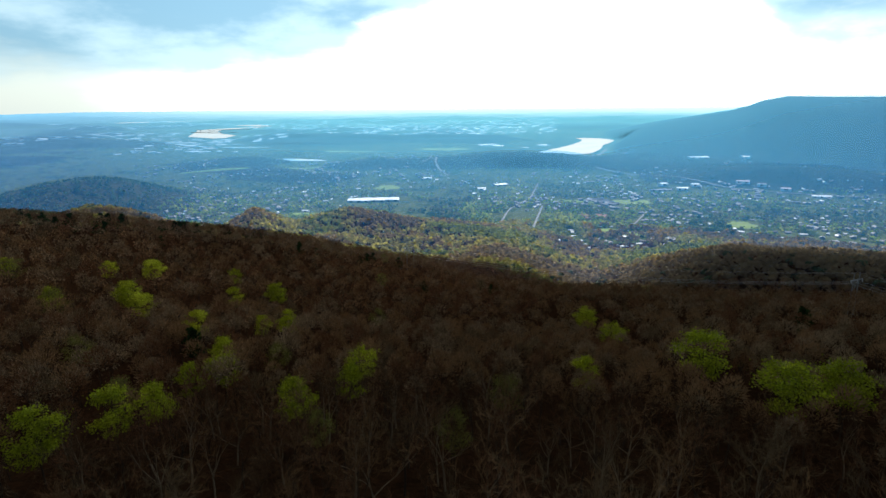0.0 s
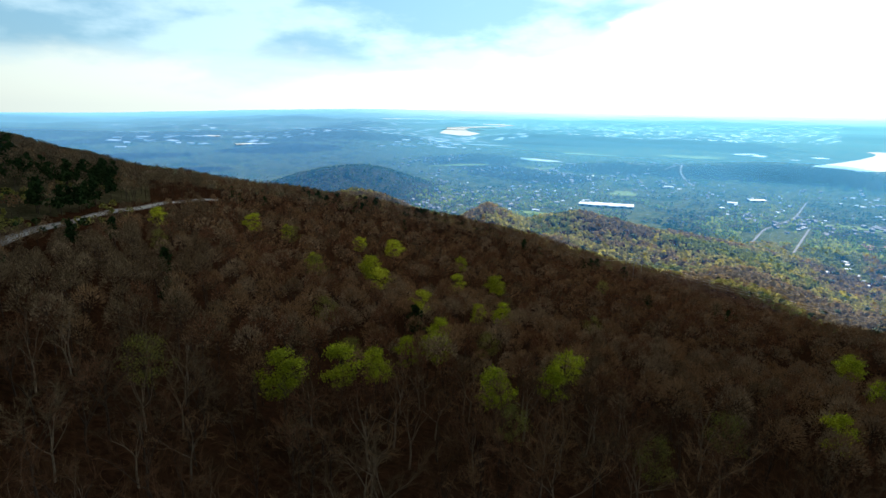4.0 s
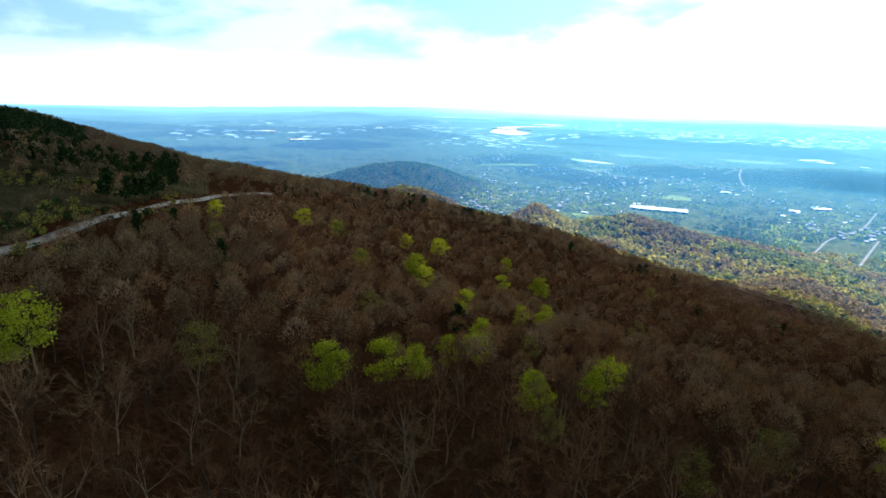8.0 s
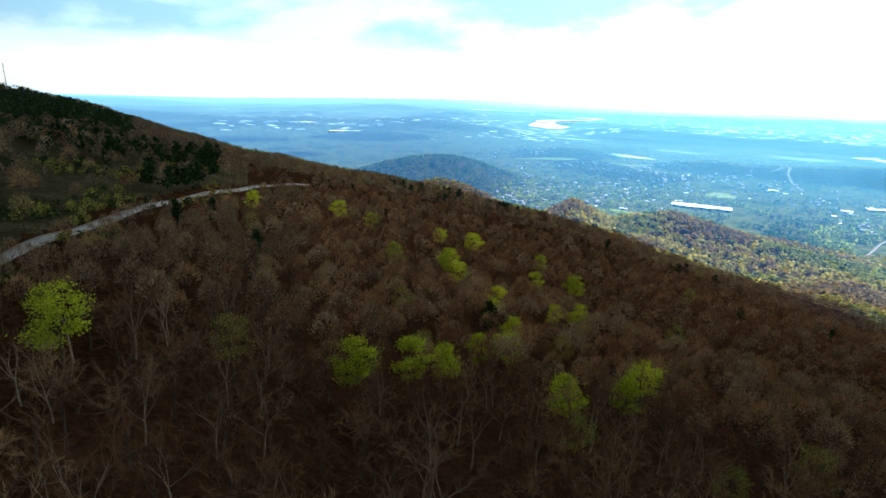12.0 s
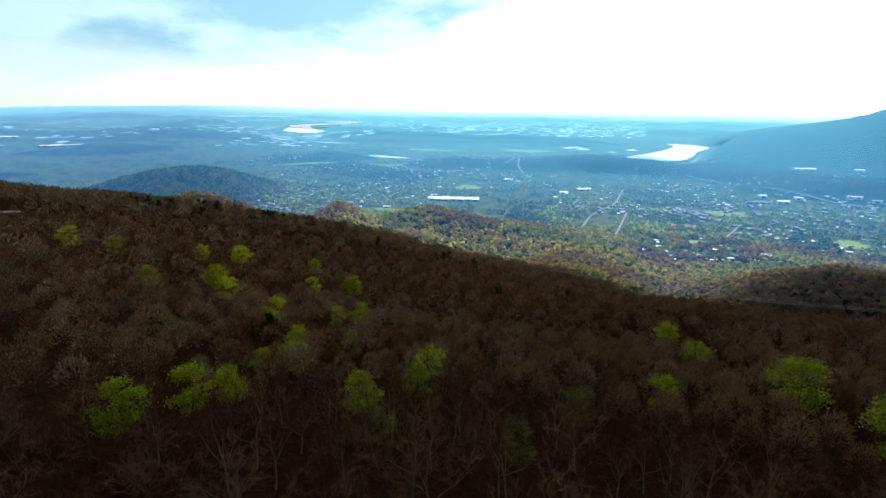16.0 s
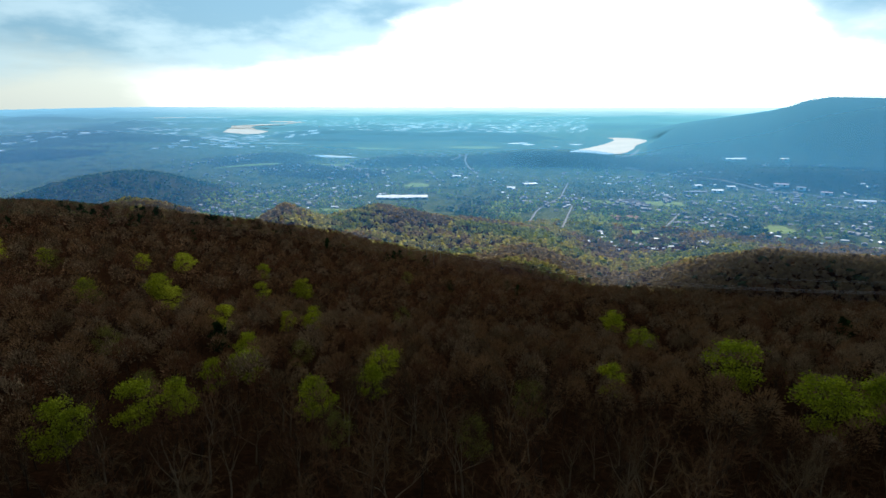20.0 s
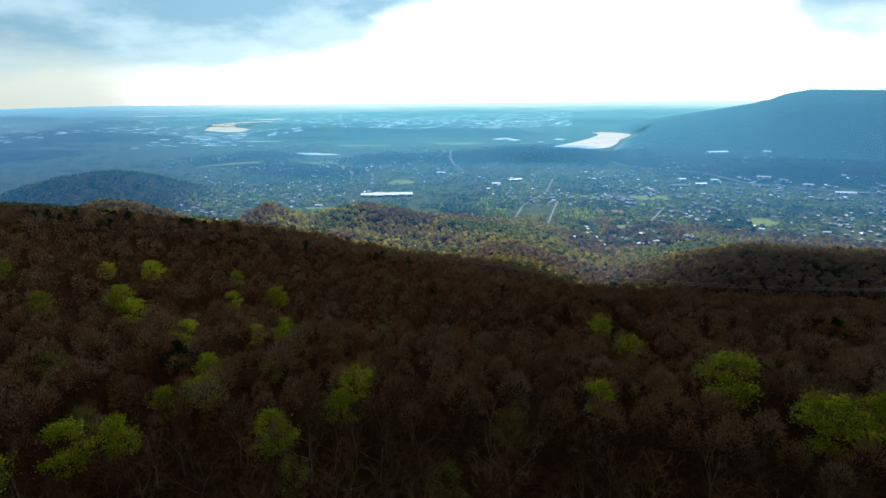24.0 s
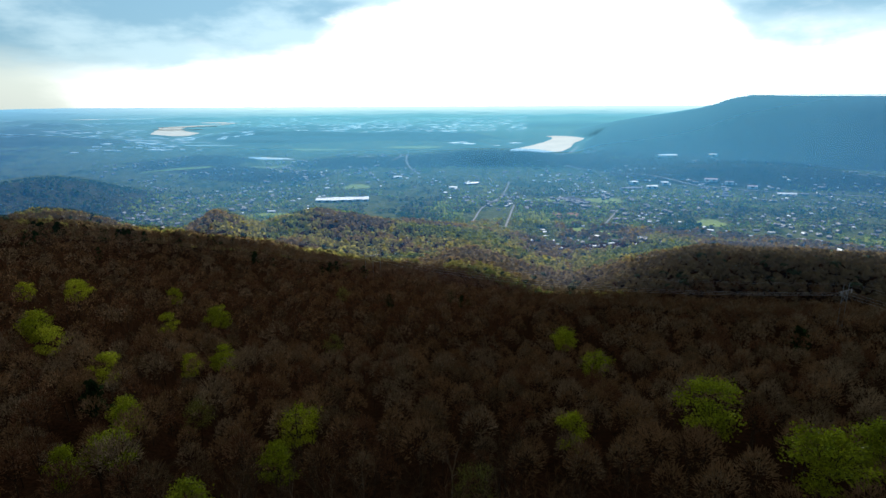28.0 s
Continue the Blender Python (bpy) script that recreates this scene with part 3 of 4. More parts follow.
def part(name, bm, mat, parent, label=""):
    """One mesh part, from a bmesh or a (vertices, faces) pair, under a thing or a part."""
    if isinstance(bm, tuple):
        me = mesh_of(name, bm[0], bm[1], [mat])
    elif isinstance(bm, bpy.types.Mesh):
        me = bm
    else:
        me = bpy.data.meshes.new(name)
        bm.to_mesh(me)
        bm.free()
        me.materials.append(mat)
    ob = new(name, me)
    ob.parent = parent
    return tagged(ob, label)


def jitter_grid(r_max, b0, b1, pitch, gen, r_min=0):
    """Spots on an uneven grid inside a sector, as x and y."""
    n = int(r_max / pitch) + 1
    gx, gy = np.meshgrid(np.arange(-n, n + 1) * pitch, np.arange(-n, n + 1) * pitch)
    x = (gx + gen.uniform(-0.48, 0.48, gx.shape) * pitch).ravel()
    y = (gy + gen.uniform(-0.48, 0.48, gx.shape) * pitch).ravel()
    r, b = np.hypot(x, y), bearing_of(x, y)
    keep = (r < r_max) & (r >= r_min) & (b > b0) & (b < b1)
    return x[keep], y[keep]


# the mountain road, as bearings and distances
ROAD = [(97, 115), (91, 130), (85, 150), (79.2, 175), (76.8, 190), (74.7, 206), (71.6, 232), (66.5, 288), (63.6, 322), (59, 380), (56.8, 440), (53, 490)]
ROAD_XY = np.array([polar(r, b) for b, r in ROAD])


def road_gap(x, y):
    best = np.full(np.shape(x), 1e9)
    for (x0, y0), (x1, y1) in zip(ROAD_XY, ROAD_XY[1:]):
        dx, dy = x1 - x0, y1 - y0
        t = np.clip(((x - x0) * dx + (y - y0) * dy) / (dx * dx + dy * dy), 0, 1)
        best = np.minimum(best, np.hypot(x - x0 - t * dx, y - y0 - t * dy))
    return best


def strip(points, half, lift, deep=0.0, step_m=6.0):
    """A band along a line of (x, y) over the ground, as vertices and faces; deep gives it sides."""
    pts = np.array(points, float)
    seg = np.hypot(*np.diff(pts, axis=0).T)
    dist = np.concatenate([[0], np.cumsum(seg)])
    s = np.linspace(0, dist[-1], max(3, int(dist[-1] / step_m)))
    x, y = np.interp(s, dist, pts[:, 0]), np.interp(s, dist, pts[:, 1])
    for _ in range(6):
        x[1:-1], y[1:-1] = (x[:-2] + 2 * x[1:-1] + x[2:]) / 4, (y[:-2] + 2 * y[1:-1] + y[2:]) / 4
    tx, ty = np.gradient(x), np.gradient(y)
    n = np.hypot(tx, ty)
    nx, ny = -ty / n, tx / n
    half = np.interp(s, dist, half) if np.ndim(half) else np.full(len(s), half)
    lx, ly, rx, ry = x + nx * half, y + ny * half, x - nx * half, y - ny * half
    z = np.maximum(np.maximum(soil(lx, ly), soil(rx, ry)), soil(x, y)) + lift
    cols = [(lx, ly, z), (rx, ry, z)]
    if deep:
        cols = [(lx, ly, z - deep), *cols, (rx, ry, z - deep)]
    v = np.stack([np.stack(draw_in(*c)[:3], -1) for c in cols], 1)
    m = v.shape[1]
    i = np.arange(len(s) - 1)[:, None] * m + np.arange(m - 1)[None]
    f = np.stack([i, i + 1, i + m + 1, i + m], -1).reshape(-1, 4)
    return v.reshape(-1, 3), f


# ---- cleared ground in the valley: a raster of 8 m cells ----
CELL = 8.0
CX0, CY0 = -5000, 800
cleared = np.zeros((1000, 500), bool)


def clear_spot(x, y, radius):
    i, j = int((x - CX0) / CELL), int((y - CY0) / CELL)
    k = max(1, int(radius / CELL))
    cleared[max(0, i - k):i + k + 1, max(0, j - k):j + k + 1] = True


def clear_line(points, radius):
    for (x0, y0), (x1, y1) in zip(points, points[1:]):
        n = int(math.hypot(x1 - x0, y1 - y0) / CELL) + 1
        for t in np.linspace(0, 1, n):
            clear_spot(x0 + (x1 - x0) * t, y0 + (y1 - y0) * t, radius)


def is_cleared(x, y):
    i, j = ((x - CX0) / CELL).astype(int), ((y - CY0) / CELL).astype(int)
    inside = (i >= 0) & (j >= 0) & (i < 1000) & (j < 500)
    return inside & cleared[np.clip(i, 0, 999), np.clip(j, 0, 499)]


ASPHALT = material("worn_asphalt", [(0.21, 0.20, 0.19), (0.31, 0.30, 0.28)], 8, fine=0.6, bump=0.2)
PALE_ROAD = material("pale_road", [(0.17, 0.17, 0.155), (0.25, 0.245, 0.22)], 30, fine=2)
GRASS = material("spring_grass", [(0.10, 0.16, 0.03), (0.17, 0.24, 0.04), (0.13, 0.17, 0.05)], 40, fine=4, bump=0.2)
RED_SOIL = material("red_soil", [(0.28, 0.13, 0.07), (0.20, 0.12, 0.07)], 25, fine=3)
# the pale base colour paints in the bright sky's reflection, besides the gloss
WATER = material("sky_tinted_water", [(0.48, 0.60, 0.68), (0.58, 0.70, 0.77)], 90, rough=0.12, spec=0.4)

# ---- the mountain road ----
v, f = strip(ROAD_XY, 2.2, 0.35, 2.5, 5)
road = tagged(new("road", mesh_of("road", v, f, [ASPHALT], smooth=True)), "pale grey two-lane road cut along the wooded mountainside", "road", kind="structure")

# ---- valley roads, fields and water ----
LANES = [
    ("pale highway curving past the foot of the ridge", 6.5, [(400, 2900), (598, 2593), (807, 2230), (1050, 2111), (1500, 1980)]),
    ("narrow street climbing a low rise between houses", 2.8, [(-60, 1450), (-32, 1607), (-18, 1775), (60, 2035), (99, 2425)]),
    ("narrow street climbing a low rise between houses", 2.8, [(93, 1858), (56, 1534), (45, 1420)]),
    ("narrow street climbing a low rise between houses", 2.8, [(410, 1781), (325, 1558)]),
    ("pale road winding over a wooded rise", 5, [(-494, 2985), (-445, 3200), (-420, 2960), (-372, 2800), (-312, 2664)]),
    ("riverside road at the mountain's foot", 10, [(420, 3300), (560, 3900), (700, 4500)]),
]
for text, half, line in LANES:
    v, f = strip(line, half, 1.2, 0, 20)
    tagged(new("road", mesh_of("road", v, f, [PALE_ROAD])), text, "road", kind="structure")
    clear_line(line, half + 8)


def patch(name, cx, cy, long, wide, turn, mat, label, category, lift=1.0, seed=0, n=40, flat=False):
    a = np.linspace(0, 2 * math.pi, n, endpoint=False)
    wob = 1 + 0.12 * np.sin(3 * a + seed) + 0.08 * np.sin(7 * a + 2 * seed)
    rings = []
    for k in (0.34, 0.67, 1.0):
        u, w = long * np.cos(a) * wob * k, wide * np.sin(a) * wob * k
        c, s = math.cos(radians(turn)), math.sin(radians(turn))
        x, y = cx + u * c - w * s, cy + u * s + w * c
        rings.append((x, y, np.full(n, 3.2) if flat else soil(x, y) + lift))
    x0, y0 = np.array([cx]), np.array([cy])
    pts = [np.stack(draw_in(x0, y0, np.array([3.2]) if flat else soil(x0, y0) + lift)[:3], -1)]
    pts += [np.stack(draw_in(*g)[:3], -1) for g in rings]
    i = np.arange(n)
    j = (i + 1) % n
    tri = np.stack([np.zeros(n, int), 1 + i, 1 + j], -1)
    quads = [np.stack([1 + k * n + i, 1 + (k + 1) * n + i, 1 + (k + 1) * n + j, 1 + k * n + j], -1) for k in (0, 1)]
    q = np.concatenate(quads)
    tris = np.concatenate([tri, q[:, [0, 1, 2]], q[:, [0, 2, 3]]])
    tagged(new(name, mesh_of(name, np.concatenate(pts), tris, [mat], smooth=True)), label, category, kind="structure")


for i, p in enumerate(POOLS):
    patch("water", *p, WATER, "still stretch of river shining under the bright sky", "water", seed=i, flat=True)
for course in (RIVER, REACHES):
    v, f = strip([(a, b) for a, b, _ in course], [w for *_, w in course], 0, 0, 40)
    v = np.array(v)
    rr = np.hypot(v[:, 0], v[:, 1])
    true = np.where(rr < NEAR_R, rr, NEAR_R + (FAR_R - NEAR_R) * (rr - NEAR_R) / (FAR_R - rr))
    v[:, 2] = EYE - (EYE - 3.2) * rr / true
    tagged(new("water", mesh_of("water", v, f, [WATER], smooth=True)), "broad bend of the river coloured pale like the sky", "water", kind="structure")

MEADOWS = [(243, 1480, 30, 60, 0), (315, 1450, 28, 45, 0), (620, 1590, 45, 90, -10), (400, 1960, 80, 90, 0), (-640, 1650, 60, 40, 0),
           (-520, 2250, 60, 110, 0), (215, 1960, 110, 45, 0), (-560, 4400, 260, 200, 0), (-1250, 4150, 240, 130, 0), (-3450, 2850, 160, 70, 50), (-1500, 2700, 200, 60, 30), (-1150, 2950, 120, 60, 20)]
for i, p in enumerate(MEADOWS):
    patch("meadow", p[0], p[1], p[2] * 0.85, p[3] * 0.6, p[4], GRASS, "bright green meadow among valley trees", "field", lift=0.8, seed=i * 1.7)
    for u in np.arange(-1, 1.01, 0.1):
        for w in np.arange(-1, 1.01, 0.1):
            if u * u + w * w < 0.9:
                c, s = math.cos(radians(p[4])), math.sin(radians(p[4]))
                clear_spot(p[0] + 0.8 * (u * p[2] * c - w * p[3] * 0.7 * s), p[1] + 0.8 * (u * p[2] * s + w * p[3] * 0.7 * c), 8)
for p in [(212, 1690, 14, 34, 0), (262, 1705, 16, 30, 0)]:
    patch("ploughed_field", *p, RED_SOIL, "bare red soil plot beside valley houses", "field", lift=0.9)
    clear_spot(p[0], p[1], 24)

# ---- houses and sheds ----
WHITE_WALL = material("white_siding", [(0.62, 0.62, 0.60), (0.75, 0.74, 0.72)], 6, per_object=0.5)
TAN_WALL = material("brick_and_tan_walls", [(0.30, 0.20, 0.15), (0.48, 0.40, 0.32)], 5, per_object=0.8)
WHITE_ROOF = material("white_metal_roof", [(0.74, 0.76, 0.78), (0.82, 0.83, 0.84)], 12, rough=0.5, fine=2)
GREY_ROOF = material("grey_shingles", [(0.20, 0.19, 0.19), (0.36, 0.35, 0.35)], 6, fine=1.2, per_object=0.8)
RED_ROOF = material("red_roof", [(0.50, 0.38, 0.40), (0.58, 0.46, 0.47)], 8)
GLASS = material("dark_window_glass", [(0.02, 0.025, 0.03), (0.04, 0.045, 0.05)], 3, rough=0.1, spec=0.6)


def box(w, d, z0, z1, cx=0.0, cy=0.0):
    v = np.array([(cx + sx * w / 2, cy + sy * d / 2, z) for z in (z0, z1) for sx, sy in ((-1, -1), (1, -1), (1, 1), (-1, 1))], float)
    f = np.array([(0, 2, 1), (0, 3, 2), (4, 5, 6), (4, 6, 7), (0, 1, 5), (0, 5, 4), (1, 2, 6), (1, 6, 5), (2, 3, 7), (2, 7, 6), (3, 0, 4), (3, 4, 7)])
    return v, f


def gable(w, d, z, rise, eave=0.6, thick=0.35):
    """A pitched roof of two thick slopes, its ridge along x."""
    W2, D2 = w / 2 + eave, d / 2 + eave
    prof = [(-D2, z), (0, z + rise), (D2, z), (D2, z - thick), (0, z + rise - thick), (-D2, z - thick)]
    v = np.array([(sx * W2, y, zz) for sx in (-1, 1) for y, zz in prof])
    q = [(0, 1, 7, 6), (1, 2, 8, 7), (2, 3, 9, 8), (3, 4, 10, 9), (4, 5, 11, 10), (5, 0, 6, 11), (0, 5, 4, 1), (1, 4, 3, 2), (6, 7, 10, 11), (7, 8, 9, 10)]
    f = []
    for a, b, c, e in q:
        f += [(a, b, c), (a, c, e)]
    return v, np.array(f)


def gable_wall(w, d, high, rise):
    """Four walls with their two pointed gables."""
    v, f = box(w, d, -2, high)
    top = np.array([(-w / 2, 0, high + rise - 0.4), (w / 2, 0, high + rise - 0.4)])
    return np.concatenate([v, top]), np.concatenate([f, [(4, 8, 7), (5, 6, 9)]])


def house_kind(w, d, high, rise, wall, roof, label, name="house"):
    root = tagged(new(name), label, name.replace("_", " "), "houses of the valley town" if name == "house" else "")
    walls = part("wall", gable_wall(w, d, high, rise), wall, root)
    part("roof", gable(w, d, high, rise), roof, root)
    for sx in (-0.28, 0.28):
        part("window", box(w * 0.14, 0.12, high * 0.35, high * 0.75, sx * w, -d / 2 - 0.05), GLASS, walls)
    part("door", box(1.2, 0.12, 0, 2.2, 0, -d / 2 - 0.05), GLASS, walls)
    return root


def settle(x, y, turn, size=1.0):
    px, py, pz, k = (float(q) for q in draw_in(x, y, float(soil(x, y))))
    return pose(px, py, pz, 0, 0, turn) @ Matrix.Scale(size * k, 4)


hgen = np.random.default_rng(11)
HOUSES = [
    house_kind(15, 10, 4.0, 3.0, WHITE_WALL, GREY_ROOF, "white house with a grey shingle roof among valley trees"),
    house_kind(18, 10, 4.2, 2.6, TAN_WALL, GREY_ROOF, "tan brick house with a grey shingle roof among trees"),
    house_kind(13, 9, 5.6, 3.2, WHITE_WALL, WHITE_ROOF, "white house with a bright metal roof among trees"),
    house_kind(24, 12, 4.5, 2.4, WHITE_WALL, WHITE_ROOF, "long white building with a pale roof in the town"),
    house_kind(16, 11, 6.0, 3.0, TAN_WALL, WHITE_ROOF, "two-storey tan house with a pale roof in the town"),
]
placed, count = set(), 0
while count < 400:
    b, r = hgen.uniform(-33, 33), 1280 + 1500 * hgen.uniform(0, 1) ** 1.5
    x, y = (float(q) for q in polar(r, b))
    if float(wave(x, y, 230, 31)) < 0.42 or float(soil(x, y)) > 45 or bool(is_cleared(np.array([x]), np.array([y]))[0]):
        continue
    k = int(hgen.integers(0, 5))
    m4 = settle(x, y, float(hgen.choice([0, 90, 25, -30, 60])) + hgen.uniform(-8, 8), hgen.uniform(0.6, 1.0))
    if k in placed:
        copy_thing(HOUSES[k], m4)
    else:
        HOUSES[k].matrix_world = m4
        placed.add(k)
    clear_spot(x, y, 12)
    clear_spot(x + hgen.uniform(-14, 14), y - 16, 10)
    count += 1


def hall(x, y, turn, w, d, high, wall, roof, label, bays=1, name="warehouse"):
    """A long low hall with a shallow roof in bays and a row of dark doors."""
    high *= 0.6
    root = tagged(new(name), label, name.replace("_", " "))
    walls = part("wall", box(w, d * (0.74 if bays > 4 else 1), -3, high), wall, root)
    for i in range(bays):
        cx = -w / 2 + (i + 0.5) * w / bays
        v, f = gable(w / bays - 1.2, d * (0.78 + 0.09 * (i * 37 % 5)) if bays > 4 else d, high + 0.4, 2.2 + 1.1 * (i % 3), 0.5)
        part("roof", (v + (cx, 0, 0), f), roof, root)
        part("door", box(w / bays * 0.4, 0.3, 0, high * 0.7, cx, -d / 2 - 0.1), GLASS, walls)
    root.matrix_world = settle(x, y, turn)
    clear_line([(x - w * 0.55 * math.cos(radians(turn)), y - w * 0.55 * math.sin(radians(turn)) - 25), (x + w * 0.55 * math.cos(radians(turn)), y + w * 0.55 * math.sin(radians(turn)) - 25)], d * 0.5 + 30)
    return root


hall(-497, 1925, 13, 182, 62, 9, WHITE_WALL, WHITE_ROOF, "long white-roofed warehouse in bays among valley trees", 7)
hall(-661, 1690, 5, 24, 12, 6, WHITE_WALL, WHITE_ROOF, "small white shed at the foot of the hills", 1, "shed")
hall(-537, 1597, 8, 26, 18, 8, WHITE_WALL, WHITE_ROOF, "white barn on a green meadow", 1, "barn")
hall(-399, 2550, 5, 38, 24, 9, WHITE_WALL, WHITE_ROOF, "white-roofed hall in the valley town", 1, "hall")
hall(-130, 2230, 5, 34, 22, 8, WHITE_WALL, WHITE_ROOF, "white-roofed hall in the valley town", 1, "hall")
hall(-60, 2350, 30, 60, 26, 8, TAN_WALL, WHITE_ROOF, "pale-roofed store beside a parking yard", 2, "store")
hall(640, 2240, -10, 40, 26, 10, WHITE_WALL, WHITE_ROOF, "white store beside the highway", 2, "store")
hall(590, 2330, 20, 34, 24, 12, WHITE_WALL, WHITE_ROOF, "white store beside the highway", 1, "store")
hall(700, 2290, 0, 30, 20, 12, WHITE_WALL, WHITE_ROOF, "white store beside the highway", 1, "store")
hall(560, 2230, 5, 80, 18, 6, TAN_WALL, GREY_ROOF, "long brick row beside the highway", 4, "store")
hall(880, 2300, -25, 48, 22, 9, WHITE_WALL, RED_ROOF, "red-roofed building below the wooded ridge", 2, "store")
hall(990, 2190, -20, 34, 22, 10, WHITE_WALL, RED_ROOF, "red-roofed building below the wooded ridge", 1, "store")
hall(1060, 2080, -18, 60, 20, 7, WHITE_WALL, WHITE_ROOF, "white-roofed building below the wooded ridge", 3, "store")
hall(930, 2250, -20, 30, 22, 12, WHITE_WALL, GREY_ROOF, "grey-roofed building below the wooded ridge", 1, "store")
hall(1020, 3330, 5, 105, 50, 10, WHITE_WALL, WHITE_ROOF, "wide white-roofed plant at the mountain's foot", 3, "warehouse")
hall(1250, 3280, 0, 40, 40, 10, WHITE_WALL, WHITE_ROOF, "pale building at the mountain's foot", 1, "warehouse")
hall(-3766, 3210, 60, 270, 80, 14, WHITE_WALL, WHITE_ROOF, "very long white-roofed plant behind a green field", 5, "warehouse")
hall(-4600, 3390, 60, 240, 60, 14, WHITE_WALL, WHITE_ROOF, "long white-roofed plant across the valley", 4, "warehouse")
for cy in (1905, 1935, 1965, 1995):
    hall(280 + (1995 - cy) * 0.4, cy, 3, 62, 11, 5, TAN_WALL, GREY_ROOF, "long low grey-roofed shed in a row of sheds", 3, "shed")

# suburbs between the counted houses: hundreds of small roofs, too many to count
SUBURB = material("suburb_roofs", [(0.13, 0.13, 0.135), (0.22, 0.22, 0.225), (0.30, 0.29, 0.28), (0.66, 0.66, 0.66)], 14, rough=0.7, crisp=0.8)
pieces = []
while len(pieces) < 700:
    b, r = hgen.uniform(-34, 36), 1350 + 2500 * hgen.uniform(0, 1) ** 1.1
    x, y = (float(q) for q in polar(r, b))
    if float(wave(x, y, 210, 33)) < 0.50 or float(soil(x, y)) > 30 or float(flooded(np.array([x]), np.array([y]))[0]) > 0.1:
        continue
    w, d, high = hgen.uniform(9, 17), hgen.uniform(8, 12), hgen.uniform(3.2, 5.5)
    hv, hf = gather([gable_wall(w, d, high, 2.6), gable(w, d, high, 2.6)])
    turn = hgen.uniform(0, 3.14)
    px, py, pz, k = (float(q) for q in draw_in(x, y, float(soil(x, y))))
    c, q = math.cos(turn) * k, math.sin(turn) * k
    pieces.append((np.stack([px + hv[:, 0] * c - hv[:, 1] * q, py + hv[:, 0] * q + hv[:, 1] * c, pz + hv[:, 2] * k], -1), hf))
    clear_spot(x, y - 5, 10)
tagged(new("valley_suburbs", mesh_of("valley_suburbs", *gather(pieces), [SUBURB])), "small white and grey houses scattered through the valley trees", "buildings", kind="stuff")
# pale blocks, with blue put into the colour for haze and against warm skylight
PALE_BLOCK = material("haze_tinted_blocks", [(0.40, 0.48, 0.53), (0.78, 0.84, 0.88)], 60, rough=0.6)
# far town: hundreds of pale roofs and blocks, too many to count
n = 3600
b, r = hgen.uniform(-4, 62, n), 4500 + 9000 * hgen.uniform(0, 1, n) ** 0.8
x, y = polar(r, b)
keep = (wave(x, y, 900, 41) > 0.50) & (flooded(x, y) < 0.2) & ((b < 38) | (hgen.uniform(size=n) < 0.35)) | ((b < 22) & (b > -8) & (r > 7000) & (hgen.uniform(size=n) < 0.6))
x, y, r = x[keep], y[keep], r[keep]
wide, deep, turns = hgen.uniform(10, 50, len(x)), hgen.uniform(14, 48, len(x)), hgen.uniform(0, 3, len(x))
cx = np.stack([x + su * wide * np.cos(turns) - sv * deep * np.sin(turns) for su, sv in ((-1, -1), (1, -1), (1, 1), (-1, 1))], -1)
cy = np.stack([y + su * wide * np.sin(turns) + sv * deep * np.cos(turns) for su, sv in ((-1, -1), (1, -1), (1, 1), (-1, 1))], -1)
cz = lay(cx, cy)
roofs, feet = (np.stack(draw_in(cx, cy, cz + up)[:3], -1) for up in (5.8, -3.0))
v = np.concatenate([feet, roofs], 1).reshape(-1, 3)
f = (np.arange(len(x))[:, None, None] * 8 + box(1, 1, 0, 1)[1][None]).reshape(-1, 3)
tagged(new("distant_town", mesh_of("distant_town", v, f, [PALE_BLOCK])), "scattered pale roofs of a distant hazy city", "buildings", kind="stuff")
# the towers of the city centre
for i in range(16):
    bb, rr = hgen.uniform(19.5, 25), hgen.uniform(7600, 8600)
    x, y = (float(q) for q in polar(rr, bb))
    h = hgen.uniform(2.0, 4.0)
    root = tagged(new("office_tower"), "pale office block in the hazy city centre", "office tower", "city centre office blocks")
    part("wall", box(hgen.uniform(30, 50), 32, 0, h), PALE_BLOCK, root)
    part("roof", box(26, 26, h, h + 1.6), GREY_ROOF, root)
    root.matrix_world = settle(x, y, hgen.uniform(0, 90))
# the road bridges over the far river
for (x0, y0), (x1, y1) in [((-4350, 7200), (-3450, 7450)), ((-4750, 8000), (-4050, 8400))]:
    root = tagged(new("bridge"), "grey road bridge on piers across the far river", "bridge")
    L = math.hypot(x1 - x0, y1 - y0)
    part("deck", box(L, 14, 15, 18), PALE_ROAD, root)
    for q in np.linspace(-0.42, 0.42, 6):
        part("pier", box(8, 10, -15, 15, q * L), PALE_ROAD, root)
    root.matrix_world = settle((x0 + x1) / 2, (y0 + y1) / 2, math.degrees(math.atan2(y1 - y0, x1 - x0)))

gen = np.random.default_rng(3)
# ---- single trees on the flank: (x, y, crown radius) ----
SPRING_TREES = [(-43, 146, 5.6), (-39, 122, 4.4), (-45, 102, 4.9), (-79, 118, 3.8), (-84, 143, 4.6), (-74, 124, 5.0), (-112, 176, 5.4), (-96, 193, 4.0), (-91, 205, 5.2),
                (-124, 268, 6.5), (-162, 298, 5.0), (-138, 250, 5.0), (-199, 277, 7.0), (-222, 272, 5.0), (-171, 218, 7.5), (-155, 205, 6.4), (-77, 89, 5.3), (-72, 95, 4.2), (-81, 76, 5.6)]
